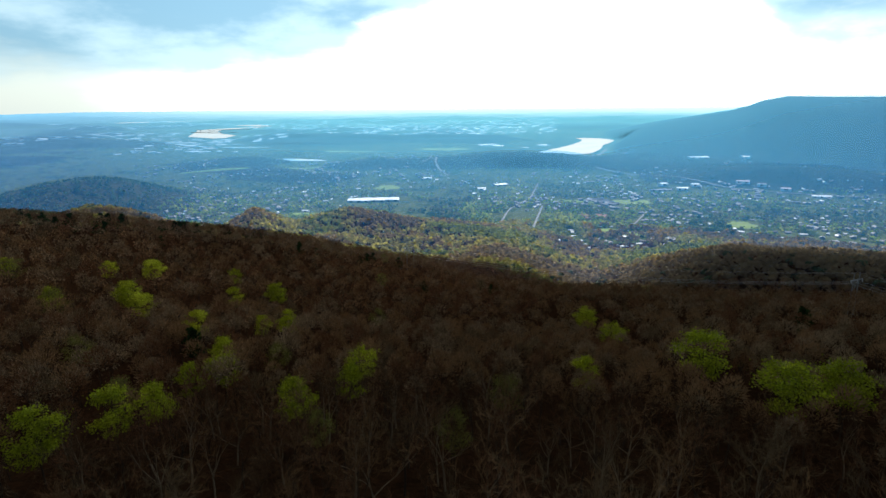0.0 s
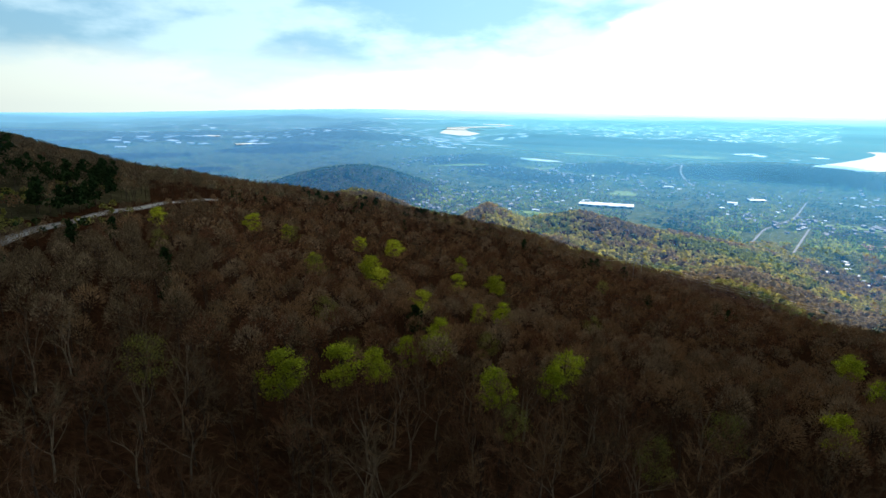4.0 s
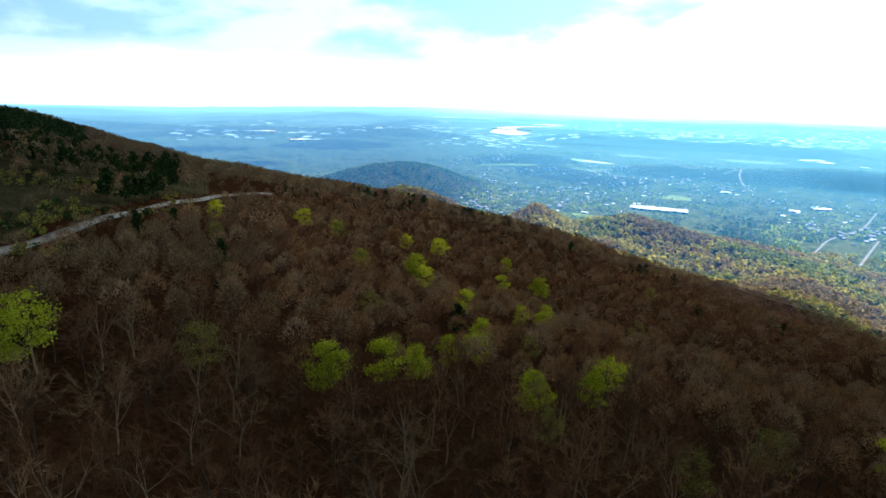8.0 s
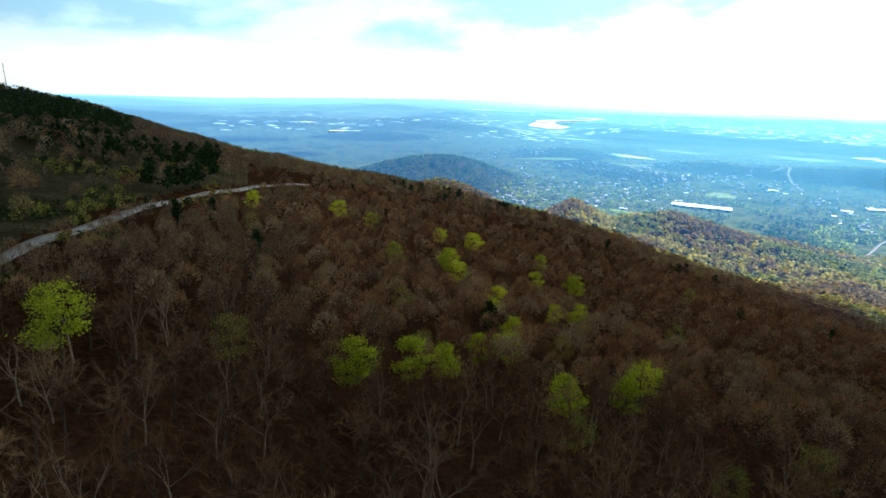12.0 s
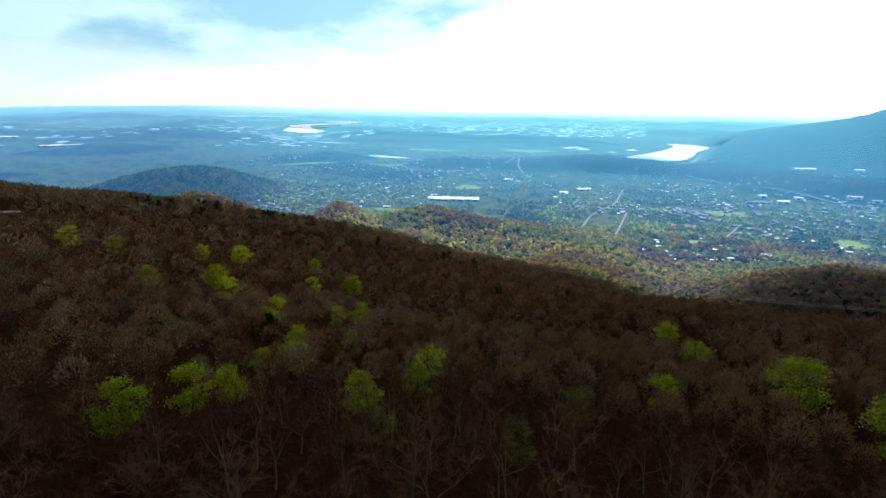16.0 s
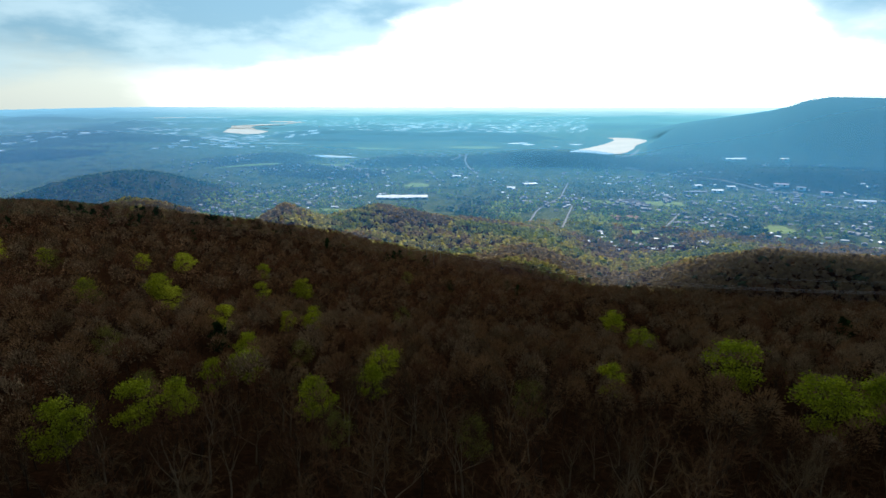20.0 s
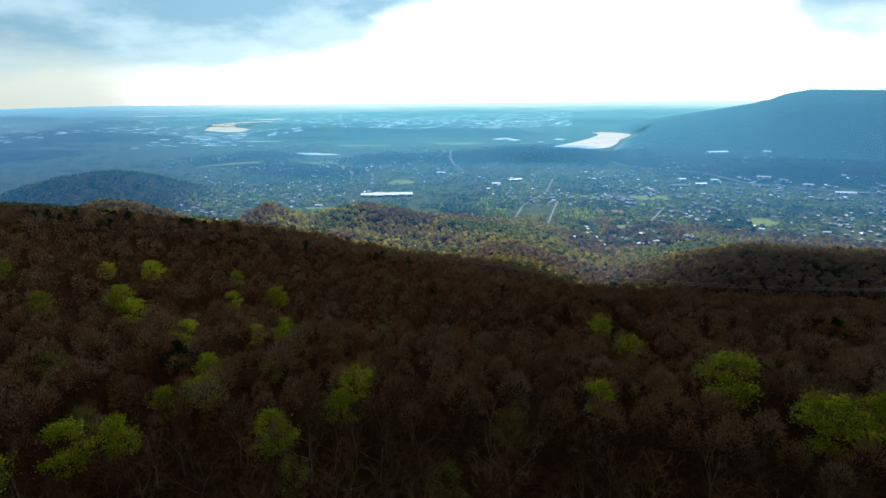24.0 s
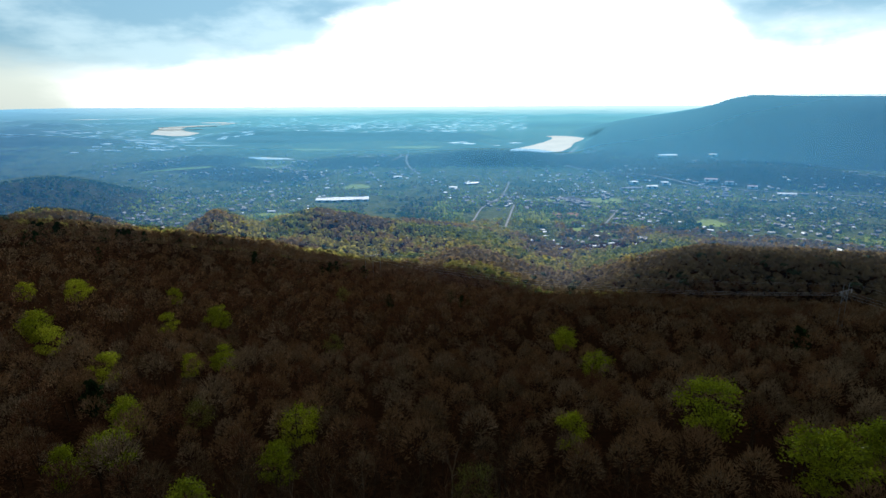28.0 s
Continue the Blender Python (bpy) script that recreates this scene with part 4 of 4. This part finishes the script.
SPRING_TREES_RIGHT = [(38, 278, 7.4), (43, 230, 6.6), (21, 150, 4.8), (54, 154, 8.6), (66, 130, 8.6), (83, 138, 8.2), (-93, 27, 6.2), (-250, 157, 5.0), (-266, 226, 6.6), (-248, 236, 4.6),
                      (-191, 199, 5.4), (-223, 273, 3.6), (-204, 282, 6.4)]
OLIVE_TREES = [(-182, 190, 6.6), (-123, 134, 5.6), (-87, 104, 4.0), (-71, 151, 4.6), (-66, 257, 5.5), (-93, 373, 5.5), (-1, 111, 4.6), (-9, 83, 3.6), (-240, 231, 6.6), (-124, 510, 4.9),
               (-34, 86, 3.4), (-92, 54, 5.0), (-204, 128, 3.8)]
DARK_PINES = [(-102, 156, 4.0), (-17, 427, 3.4), (136, 266, 5.5), (-64, 383, 3.6), (-26, 440, 3.4), (-12, 419, 3.2), (-179, 114, 3.3), (-145, 93, 2.9), (-350, 126, 3.0), (140, 401, 2.6)]
TAKEN = np.array([t[:2] for t in SPRING_TREES + SPRING_TREES_RIGHT + OLIVE_TREES + DARK_PINES[:3]])
TAKEN_R = np.array([t[2] for t in SPRING_TREES + SPRING_TREES_RIGHT + OLIVE_TREES + DARK_PINES[:3]])


def leafy_tree(tall, wide, mat, label, group, clumps, leaves, size, kind="leafy_tree"):
    root = tagged(new(kind), label, "tree", group)
    wood, _ = bare_tree_mesh(gen, tall, wide * 0.8, 9, 2, 4, 0.05, 6)
    part("trunk", wood, BARK, root)
    part("crown", leaf_crown(gen, tall, wide, clumps, leaves, size), mat, root)["kind"] = "stuff"
    return root


def pine_tree(tall, wide):
    root = tagged(new("pine_tree"), "dark green pine standing among bare hardwoods", "tree", "pines on the mountainside")
    part("trunk", tube((0, 0, -1), (0, 0, tall * 0.95), 0.2, 0.04, 6), BARK, root)
    part("crown", pine_crown(gen, tall, wide, 10, 7, 0.82), PINE, root)["kind"] = "stuff"
    return root


def plant(kinds, spots, ref):
    used = set()
    for i, (tx, ty, cr) in enumerate(spots):
        k = i % len(kinds)
        s = 0.86 * cr / ref
        m4 = pose(tx, ty, float(soil(tx, ty)), 0, 0, gen.uniform(0, 360)) @ Matrix.Diagonal((s, s, 0.55 + 0.45 * s, 1))
        if k in used:
            copied = copy_thing(kinds[k], pose(0, 0, 0))
            copied.matrix_world = m4
        else:
            kinds[k].matrix_world = m4
            used.add(k)


greens = [leafy_tree(16.0, 5.0, GREEN, "tall hardwood in fresh bright green spring leaf", "green trees in the bare wood", 22 + 3 * i, 135, 0.22) for i in range(5)]
plant(greens, SPRING_TREES + SPRING_TREES_RIGHT, 5.0)
olives = [leafy_tree(15.5, 5.0, OLIVE, "hardwood just budding into thin olive-green leaf", "budding trees in the bare wood", 40, 60, 0.17) for i in range(3)]
plant(olives, OLIVE_TREES, 5.0)
pines = [pine_tree(14, 3.4) for _ in range(3)]
hx, hy = [], []
while len(hx) < 190:
    b, r = gen.uniform(61, 94), gen.uniform(235, 600)
    x, y = (float(q) for q in polar(r, b))
    if float(wave(x, y, 70, 51)) > 0.52 and abs(r + 22 - np.interp(b, [q for q, _ in ROAD][::-1], [q for _, q in ROAD][::-1])) > 38:
        hx.append(x)
        hy.append(y)
while len(hx) < 235:
    b, r = gen.uniform(12, 54), gen.uniform(470, 640)
    x, y = (float(q) for q in polar(r, b))
    if float(wave(x, y, 60, 52)) > 0.6:
        hx.append(x)
        hy.append(y)
plant(pines, DARK_PINES + [(a, b, c) for a, b, c in zip(hx, hy, gen.uniform(3.0, 5.4, len(hx)))], 3.4)

# ---- the dark belt of pines under the knoll, and green scrub above the road ----
x, y = jitter_grid(860, 66, 98, 7.5, gen, 540)
r, b = np.hypot(x, y), bearing_of(x, y)
ok = (wave(x, y, 110, 54) > 0.34) & (b > 68)
x, y = x[ok], y[ok]
dark = [[(*pine_crown(gen, 14, 3.4, 5, 3, 1.4), 0)] for _ in range(3)]
batch("pine_wood", dark, (x, y, gen.uniform(0.8, 1.35, len(x))), [PINE], "dark green pines massed under the rocky knoll", "forest")
x, y = jitter_grid(460, 60, 98, 6.0, gen, 130)
r, b = np.hypot(x, y), bearing_of(x, y)
rb = np.interp(b, [q for q, _ in ROAD][::-1], [q for _, q in ROAD][::-1])
ok = (r > rb + 5) & (r < rb + 170) & (wave(x, y, 34, 55) > 0.5) | (r > rb - 34) & (r < rb - 6) & (wave(x, y, 22, 56) > 0.34)
x, y = x[ok], y[ok]
bushes = []
for _ in range(4):
    d = gen.normal(size=(46, 3))
    d /= np.linalg.norm(d, axis=1)[:, None]
    bushes.append([(*flakes(d * (1.9, 1.9, 1.5) * gen.uniform(0.5, 1, (46, 1)) + (0, 0, 1.5), 0.5, gen), len(bushes) % 2)])
batch("scrub", bushes, (x, y, gen.uniform(0.6, 1.5, len(x))), [PINE, OLIVE], "low green and olive scrub on the slope above the road", "shrubs")

# ---- the bare wood on the flank ----
SPLIT_R = 126
x, y = jitter_grid(1250, -46, 100, 9.1, gen, 270)
x1, y1 = jitter_grid(270, -46, 100, 8.2, gen, 16)
x, y = np.concatenate([x1, x]), np.concatenate([y1, y])
r, b = np.hypot(x, y), bearing_of(x, y)
far_edge = np.interp(b, [-46, -10, 0, 10, 50, 56, 100], [705, 705, 705, 805, 760, 1250, 1250])
gap = np.min(np.hypot(x[:, None] - TAKEN[:, 0], y[:, None] - TAKEN[:, 1]) - 1.12 * TAKEN_R, axis=1)
rb0 = np.interp(b, [q for q, _ in ROAD][::-1], [q for _, q in ROAD][::-1])
scrub = (b > 61) & (r > rb0) & (r < rb0 + 190)
thin = (scrub & (gen.uniform(size=len(x)) < 0.72)) | ((b > 69) & (r > 540) & (r < 870) & ((wave(x, y, 110, 54) > 0.36) | (gen.uniform(size=len(x)) < 0.6)))
rb = np.interp(b, [q for q, _ in ROAD][::-1], [q for _, q in ROAD][::-1])
verge = (b > 52) & (r < rb) & ((r > rb - 7) | ((r > rb - 28) & (gen.uniform(size=len(x)) < 0.3)))
ok = ~verge & (road_gap(x, y) > 5) & (r < far_edge) & (gap > 0) & ~thin
low = np.where((b > 52) & (r < rb + 4), 1 - (0.50 - 0.22 * step(b, 68, 73)) * step(r, rb - 115, rb - 60), 1.0)
low = np.where(gen.uniform(size=len(x)) < 0.22, np.maximum(low, 0.85), low)
x, y, r, low = x[ok], y[ok], r[ok], low[ok]


def wood_template(tone, *sizes):
    (wv, wf), (tv, tf) = bare_tree_mesh(gen, *sizes)
    return [(wv, wf, 0), (tv, tf, 1 + tone)]


WOOD_MATS = [BARK, *TWIG_TONES]
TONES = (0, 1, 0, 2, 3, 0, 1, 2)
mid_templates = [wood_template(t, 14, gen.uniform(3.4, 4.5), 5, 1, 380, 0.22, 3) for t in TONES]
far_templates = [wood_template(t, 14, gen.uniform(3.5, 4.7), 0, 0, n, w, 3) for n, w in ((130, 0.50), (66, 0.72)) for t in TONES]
# past bearing 54 most trees take the dark twig tone
twig_pick = np.where((bearing_of(x, y) > 54) & (gen.uniform(size=len(x)) < 0.78), 4, gen.integers(0, 8, len(x)))
m = (r >= SPLIT_R) & (r < 270)
batch("bare_wood", mid_templates, (x[m], y[m], gen.uniform(0.64, 1.14, m.sum()) * low[m]), WOOD_MATS, "bare grey-brown hardwood forest on the mountainside", "forest", twig_pick[m])
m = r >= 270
batch("bare_wood", far_templates, (x[m], y[m], gen.uniform(0.64, 1.16, m.sum()) * low[m] * (1 + 0.12 * step(r[m], 500, 900))), WOOD_MATS, "distant bare brown hardwood forest on the mountain's flank", "forest", twig_pick[m] + 8 * (r[m] > 430))
m = r < SPLIT_R
near_x, near_y, near_low = x[m], y[m], low[m]
kinds = []
for i in range(8):
    wood, twig = forked_tree_mesh(gen, 14, gen.uniform(3.4, 5.0))
    pale = i % 3 == 0
    root = tagged(new("bare_tree"), "bare leafless hardwood with pale grey limbs" if pale else "bare leafless hardwood with thin brown twigs", "tree", "bare trees on the near slope")
    part("trunk", wood, PALE_BARK if pale else BARK, root)
    tagged(part("twig_crown", twig, TWIG_TONES[(2, 3, 0, 3, 2, 3, 0, 2)[i]], root), kind="stuff")
    kinds.append(root)
used = set()
for i, (tx, ty) in enumerate(zip(near_x, near_y)):
    k = int(gen.integers(0, len(kinds)))
    m4 = pose(tx, ty, float(soil(tx, ty)), 0, 0, gen.uniform(0, 360)) @ Matrix.Scale(gen.uniform(0.75, 1.15) * near_low[i], 4)
    if k in used:
        copied = copy_thing(kinds[k], pose(0, 0, 0))
        copied.matrix_world = m4
    else:
        kinds[k].matrix_world = m4
        used.add(k)


# ---- foothill and valley woods ----
def clump(gen, flakes_n, size):
    """A far tree: a handful of leaf sprays on an uneven dome."""
    return (shell(gen, flakes_n, size, (4.6, 4.6, 4.2), (0, 0, 6.4)),)


def toned(gen, tones, n, size):
    out = []
    for t in range(tones):
        for _ in range(3):
            (v, f), = clump(gen, n, size)
            out.append([(v, f, t)])
    return out


x, y = jitter_grid(1560, -46, 52, 9.8, gen, 690)
b, r = bearing_of(x, y), np.hypot(x, y)
ok = (r > np.interp(b, [-46, -10, 0, 10, 50], [690, 690, 690, 800, 900])) & ~is_cleared(x, y)
x, y, b = x[ok], y[ok], b[ok]
v = wave(x, y, 130, 71) * 0.85 + wave(x, y, 38, 72) * 0.2 + gen.uniform(0, 0.14, len(x)) + 0.07 * step(b, -16, -6) * (1 - step(b, 14, 22)) - 0.28 * step(-b, 16, 24)
tone = np.digitize(v, [0.52, 0.66, 0.82])
tone[gen.uniform(size=len(x)) < 0.05] = 4
size = gen.uniform(0.75, 1.5, len(x))
batch("foothill_wood", toned(gen, 5, 11, 2.45), (x, y, size), HILL_TONES, "foothills covered in bare and yellow-green spring trees", "forest", tone * 3 + gen.integers(0, 3, len(x)))
n = 62000
true_r = 1530 * np.exp(gen.uniform(0, 1, n) ** 1.3 * 1.6)
b = gen.uniform(-46, 95, n)
x, y = polar(true_r, b)
keep = (wave(x, y, 160, 21) * 0.55 + wave(x, y, 45, 22) * 0.45 > 0.40 - 0.3 * step(soil(x, y), 12, 30)) & (flooded(x, y) < 0.3) & ~is_cleared(x, y) & ((b < 54) | (true_r > 3200)) & ((soil(x, y) < 90) | (true_r < 5300) | (np.abs(true_r - 5230) < 70))
x, y, true_r = x[keep], y[keep], true_r[keep]
v = wave(x, y, 260, 73) * 0.45 + wave(x, y, 70, 74) * 0.5 - 0.05 + gen.uniform(0, 0.3, len(x)) + 0.17 - 0.38 * step(soil(x, y), 12, 40)
tone = np.digitize(v, [0.52, 0.74, 0.95])
batch("valley_wood", toned(gen, 4, 5, 3.6), (x, y, gen.uniform(0.6, 1.2, len(x)) * (1 - step(true_r, 1900, 2800) * 0.55)), VALE_TONES,
      "mixed green and brown woods across the valley floor", "forest", tone * 3 + gen.integers(0, 3, len(x)))

# ---- the power line across the hollow ----
STEEL = material("weathered_steel", [(0.30, 0.31, 0.31), (0.42, 0.42, 0.41)], 2, rough=0.5, metal=0.6)
CABLE = material("bright_cable", [(0.6, 0.6, 0.58), (0.7, 0.7, 0.68)], 5, rough=0.5, metal=0.3)


def wire(name, p0, p1, sag, radius, mat):
    cu = bpy.data.curves.new(name, "CURVE")
    cu.dimensions, cu.bevel_depth, cu.bevel_resolution = "3D", radius, 0
    sp = cu.splines.new("POLY")
    sp.points.add(40)
    for i in range(41):
        t = i / 40
        p = Vector(p0).lerp(Vector(p1), t)
        sp.points[i].co = (p.x, p.y, p.z - 4 * sag * t * (1 - t), 1)
    cu.materials.append(mat)
    return tagged(new(name, cu), "thin bright steel cable sagging between pylons", "power cable", "power line cables")


def pylon(x, y, tall, turn, spread, label):
    """A row of poles, a crossarm with braces, and hanging insulators."""
    root = tagged(new("pylon"), label, "pylon", "pylons of the power line")
    feet = (-spread, 0, spread) if spread > 6 else (-2.6, 2.6)
    for sx in feet:
        part("pole", tube((sx, 0, -1), (sx, 0, tall + 2.4), 0.28, 0.2, 8), STEEL, root)
    part("crossarm", box(2 * spread + 1.6, 0.4, tall - 2.2, tall - 1.7), STEEL, root)
    for a, c in zip(feet, feet[1:]):
        part("brace", tube((a, 0, tall - 9), (c, 0, tall - 3), 0.11, 0.11, 4), STEEL, root)
        part("brace", tube((c, 0, tall - 9), (a, 0, tall - 3), 0.11, 0.11, 4), STEEL, root)
    for sx in (-spread, 0, spread):
        part("insulator", tube((sx, -0.5, tall - 3.9), (sx, -0.5, tall - 1.6), 0.22, 0.22, 6), CABLE, root)
    root.matrix_world = pose(x, y, float(soil(x, y)), 0, 0, turn)
    return root


LINE = [(-300, 700, 22, 40, 8.0), (-106, 535, 25, 40, 8.0), (204, 348, 24, 30, 5.0), (520, 180, 24, 28, 5.0)]
for x, y, tall, turn, spread in LINE:
    pylon(x, y, tall, turn, spread, "steel pylon of three poles rising over bare treetops" if spread > 6 else "steel two-pole pylon rising over the bare treetops")
for ends in zip(LINE, LINE[1:]):
    for k, up, sag, radius in ((-1, -3.8, 10, 0.06), (0, -3.8, 10, 0.06), (1, -3.8, 10, 0.06), (-0.5, 2.3, 8, 0.03), (0.5, 2.3, 8, 0.03)):
        p0, p1 = ((x + k * s * math.cos(radians(t)), y + k * s * math.sin(radians(t)), float(soil(x, y)) + h + up) for x, y, h, t, s in ends)
        wire("power_cable", p0, p1, sag, radius, CABLE)

# ---- radio masts on the knoll ----
for off in (0, 9):
    mx, my = (float(q) for q in polar(905 + off, 76.6 + off * 0.045))
    root = tagged(new("radio_mast"), "thin lattice radio mast on the wooded knoll", "radio mast", "radio masts on the knoll")
    top = 40
    for a in (0, 2.09, 4.19):
        part("leg", tube((0.9 * math.cos(a), 0.9 * math.sin(a), -1), (0.35 * math.cos(a), 0.35 * math.sin(a), top), 0.2, 0.16, 4), STEEL, root)
    for i in range(12):
        z = 2 + i * 4
        q = 0.9 - 0.55 * z / top
        part("brace", tube((q, 0, z), (-q * 0.5, q * 0.87, z + 3.6), 0.07, 0.07, 3), STEEL, root)
    root.matrix_world = pose(mx, my, float(soil(mx, my)))

# ---- a sheet over the valley painted as thin blue haze, thicker with distance ----
mist = bpy.data.materials.new("painted_valley_haze")
mist.use_nodes = True
N, L = mist.node_tree.nodes, mist.node_tree.links
N.clear()
geo = N.new("ShaderNodeNewGeometry")
flat = N.new("ShaderNodeVectorMath")
flat.operation = "MULTIPLY"
flat.inputs[1].default_value = (1, 1, 0)
L.new(geo.outputs["Position"], flat.inputs[0])
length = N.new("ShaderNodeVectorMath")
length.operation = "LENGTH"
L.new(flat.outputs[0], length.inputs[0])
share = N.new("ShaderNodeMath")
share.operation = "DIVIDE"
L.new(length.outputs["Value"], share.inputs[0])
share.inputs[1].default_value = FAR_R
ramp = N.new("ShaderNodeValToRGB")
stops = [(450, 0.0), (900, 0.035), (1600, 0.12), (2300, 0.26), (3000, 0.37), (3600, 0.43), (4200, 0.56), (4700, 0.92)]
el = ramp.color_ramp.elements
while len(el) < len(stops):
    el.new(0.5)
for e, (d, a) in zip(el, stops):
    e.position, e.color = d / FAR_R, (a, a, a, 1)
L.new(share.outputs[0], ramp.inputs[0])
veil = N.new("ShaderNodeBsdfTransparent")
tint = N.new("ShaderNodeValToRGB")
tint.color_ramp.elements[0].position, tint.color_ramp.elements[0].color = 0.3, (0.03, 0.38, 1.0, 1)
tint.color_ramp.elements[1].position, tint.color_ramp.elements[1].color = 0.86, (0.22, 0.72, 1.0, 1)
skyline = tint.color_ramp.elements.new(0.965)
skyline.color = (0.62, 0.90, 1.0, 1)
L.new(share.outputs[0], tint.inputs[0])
# sunward glow put into the haze colour: brighter tint ahead, darker blue aside
unit = N.new("ShaderNodeVectorMath")
unit.operation = "NORMALIZE"
L.new(flat.outputs[0], unit.inputs[0])
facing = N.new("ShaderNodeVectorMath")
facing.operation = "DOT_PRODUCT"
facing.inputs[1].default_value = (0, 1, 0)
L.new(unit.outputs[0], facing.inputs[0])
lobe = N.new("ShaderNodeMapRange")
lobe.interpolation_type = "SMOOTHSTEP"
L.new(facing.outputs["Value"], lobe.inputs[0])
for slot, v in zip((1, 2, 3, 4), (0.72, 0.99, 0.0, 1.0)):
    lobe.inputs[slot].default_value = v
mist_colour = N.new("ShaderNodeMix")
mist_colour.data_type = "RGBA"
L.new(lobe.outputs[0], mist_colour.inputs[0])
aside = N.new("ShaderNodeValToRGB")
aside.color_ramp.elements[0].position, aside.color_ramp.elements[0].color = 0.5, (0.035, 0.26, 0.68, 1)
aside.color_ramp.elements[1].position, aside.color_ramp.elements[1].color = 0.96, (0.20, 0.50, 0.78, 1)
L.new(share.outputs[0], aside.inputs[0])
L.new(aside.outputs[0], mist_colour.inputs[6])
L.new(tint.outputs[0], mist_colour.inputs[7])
level = N.new("ShaderNodeCombineXYZ")
level.inputs[2].default_value = 1.0
dif, tra = N.new("ShaderNodeBsdfDiffuse"), N.new("ShaderNodeBsdfTranslucent")
for n in (dif, tra):
    L.new(mist_colour.outputs[2], n.inputs["Color"])
    L.new(level.outputs[0], n.inputs["Normal"])
glint = N.new("ShaderNodeMixShader")
glint.inputs[0].default_value = 0.12
L.new(dif.outputs[0], glint.inputs[1])
L.new(tra.outputs[0], glint.inputs[2])
blend = N.new("ShaderNodeMixShader")
L.new(ramp.outputs[0], blend.inputs[0])
L.new(veil.outputs[0], blend.inputs[1])
L.new(glint.outputs[0], blend.inputs[2])
end = N.new("ShaderNodeOutputMaterial")
L.new(blend.outputs[0], end.inputs[0])
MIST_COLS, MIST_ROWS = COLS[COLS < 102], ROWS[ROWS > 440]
tagged(new("haze", sheet_of("haze", MIST_ROWS, MIST_COLS, ([600, 1300, 1800, 20000], [14, 15, 13, 12]), [mist], closed=False, fill=True)), "sheet over the valley painted as thin blue haze", "haze", kind="structure")

# ---- a cloud out of view, added to shade the flank, high between it and the sun ----
CLOUD = material("cloud", [(0.7, 0.72, 0.75), (0.85, 0.86, 0.88)], 300, translucent=0.1)
DECK = 2600.0
gx, gy = np.meshgrid(np.arange(-3600, 3601, 75.0), np.arange(-1800, 4801, 75.0), indexing="ij")


def shaded(x, y):
    r, b = np.hypot(x, y), bearing_of(x, y)
    edge = np.interp(b, [-180, -90, -46, -18, -8, 2, 25, 45, 60, 180], [1900, 1900, 1120, 980, 720, 720, 840, 1480, 1760, 1900])
    bank = r < edge + (wave(x, y, 220, 61) - 0.5) * 260
    return bank


mask = shaded(gx, gy)
lift = (DECK - 100) / math.tan(radians(SUN_EL))
ox, oy = -math.sin(radians(SUN_AZ)) * lift, math.cos(radians(SUN_AZ)) * lift
ids = np.arange(gx.size).reshape(gx.shape)
cells = mask[:-1, :-1] & mask[1:, :-1] & mask[:-1, 1:] & mask[1:, 1:]
# small holes cut in it to let some sun through on the left flank
gr, gb = np.hypot(gx, gy + 155)[:-1, :-1], bearing_of(gx, gy + 155)[:-1, :-1]
thinness = (0.11 + 0.19 * step(gr, 120, 330)) * (0.10 + 0.90 * step(gb, -14, 12)) * (1 - 0.9 * step(gb, 50, 64)) * (gr < 1500)
ci, cj = np.indices(cells.shape)
gaps = (ci * 0.7549 + cj * 0.5698) % 1.0 < thinness
cells &= ~gaps
q = np.stack([ids[:-1, :-1][cells], ids[1:, :-1][cells], ids[1:, 1:][cells], ids[:-1, 1:][cells]], -1)
jx, jy = (wave(gx, gy, 90, 65) - 0.5) * 70, (wave(gx, gy, 90, 66) - 0.5) * 70
base = np.stack([gx + ox + jx, gy + oy + jy, DECK + (wave(gx, gy, 300, 67) - 0.5) * 120], -1).reshape(-1, 3)
crest = base + np.stack([0 * gx, 0 * gx, 25 + wave(gx, gy, 240, 68) * 40], -1).reshape(-1, 3)
tagged(new("cloud", mesh_of("cloud", np.concatenate([base, crest]), np.concatenate([q[:, ::-1], q + gx.size]), [CLOUD], smooth=True)), "unseen grey cloud sheet added to shade the mountainside", "cloud", kind="structure")
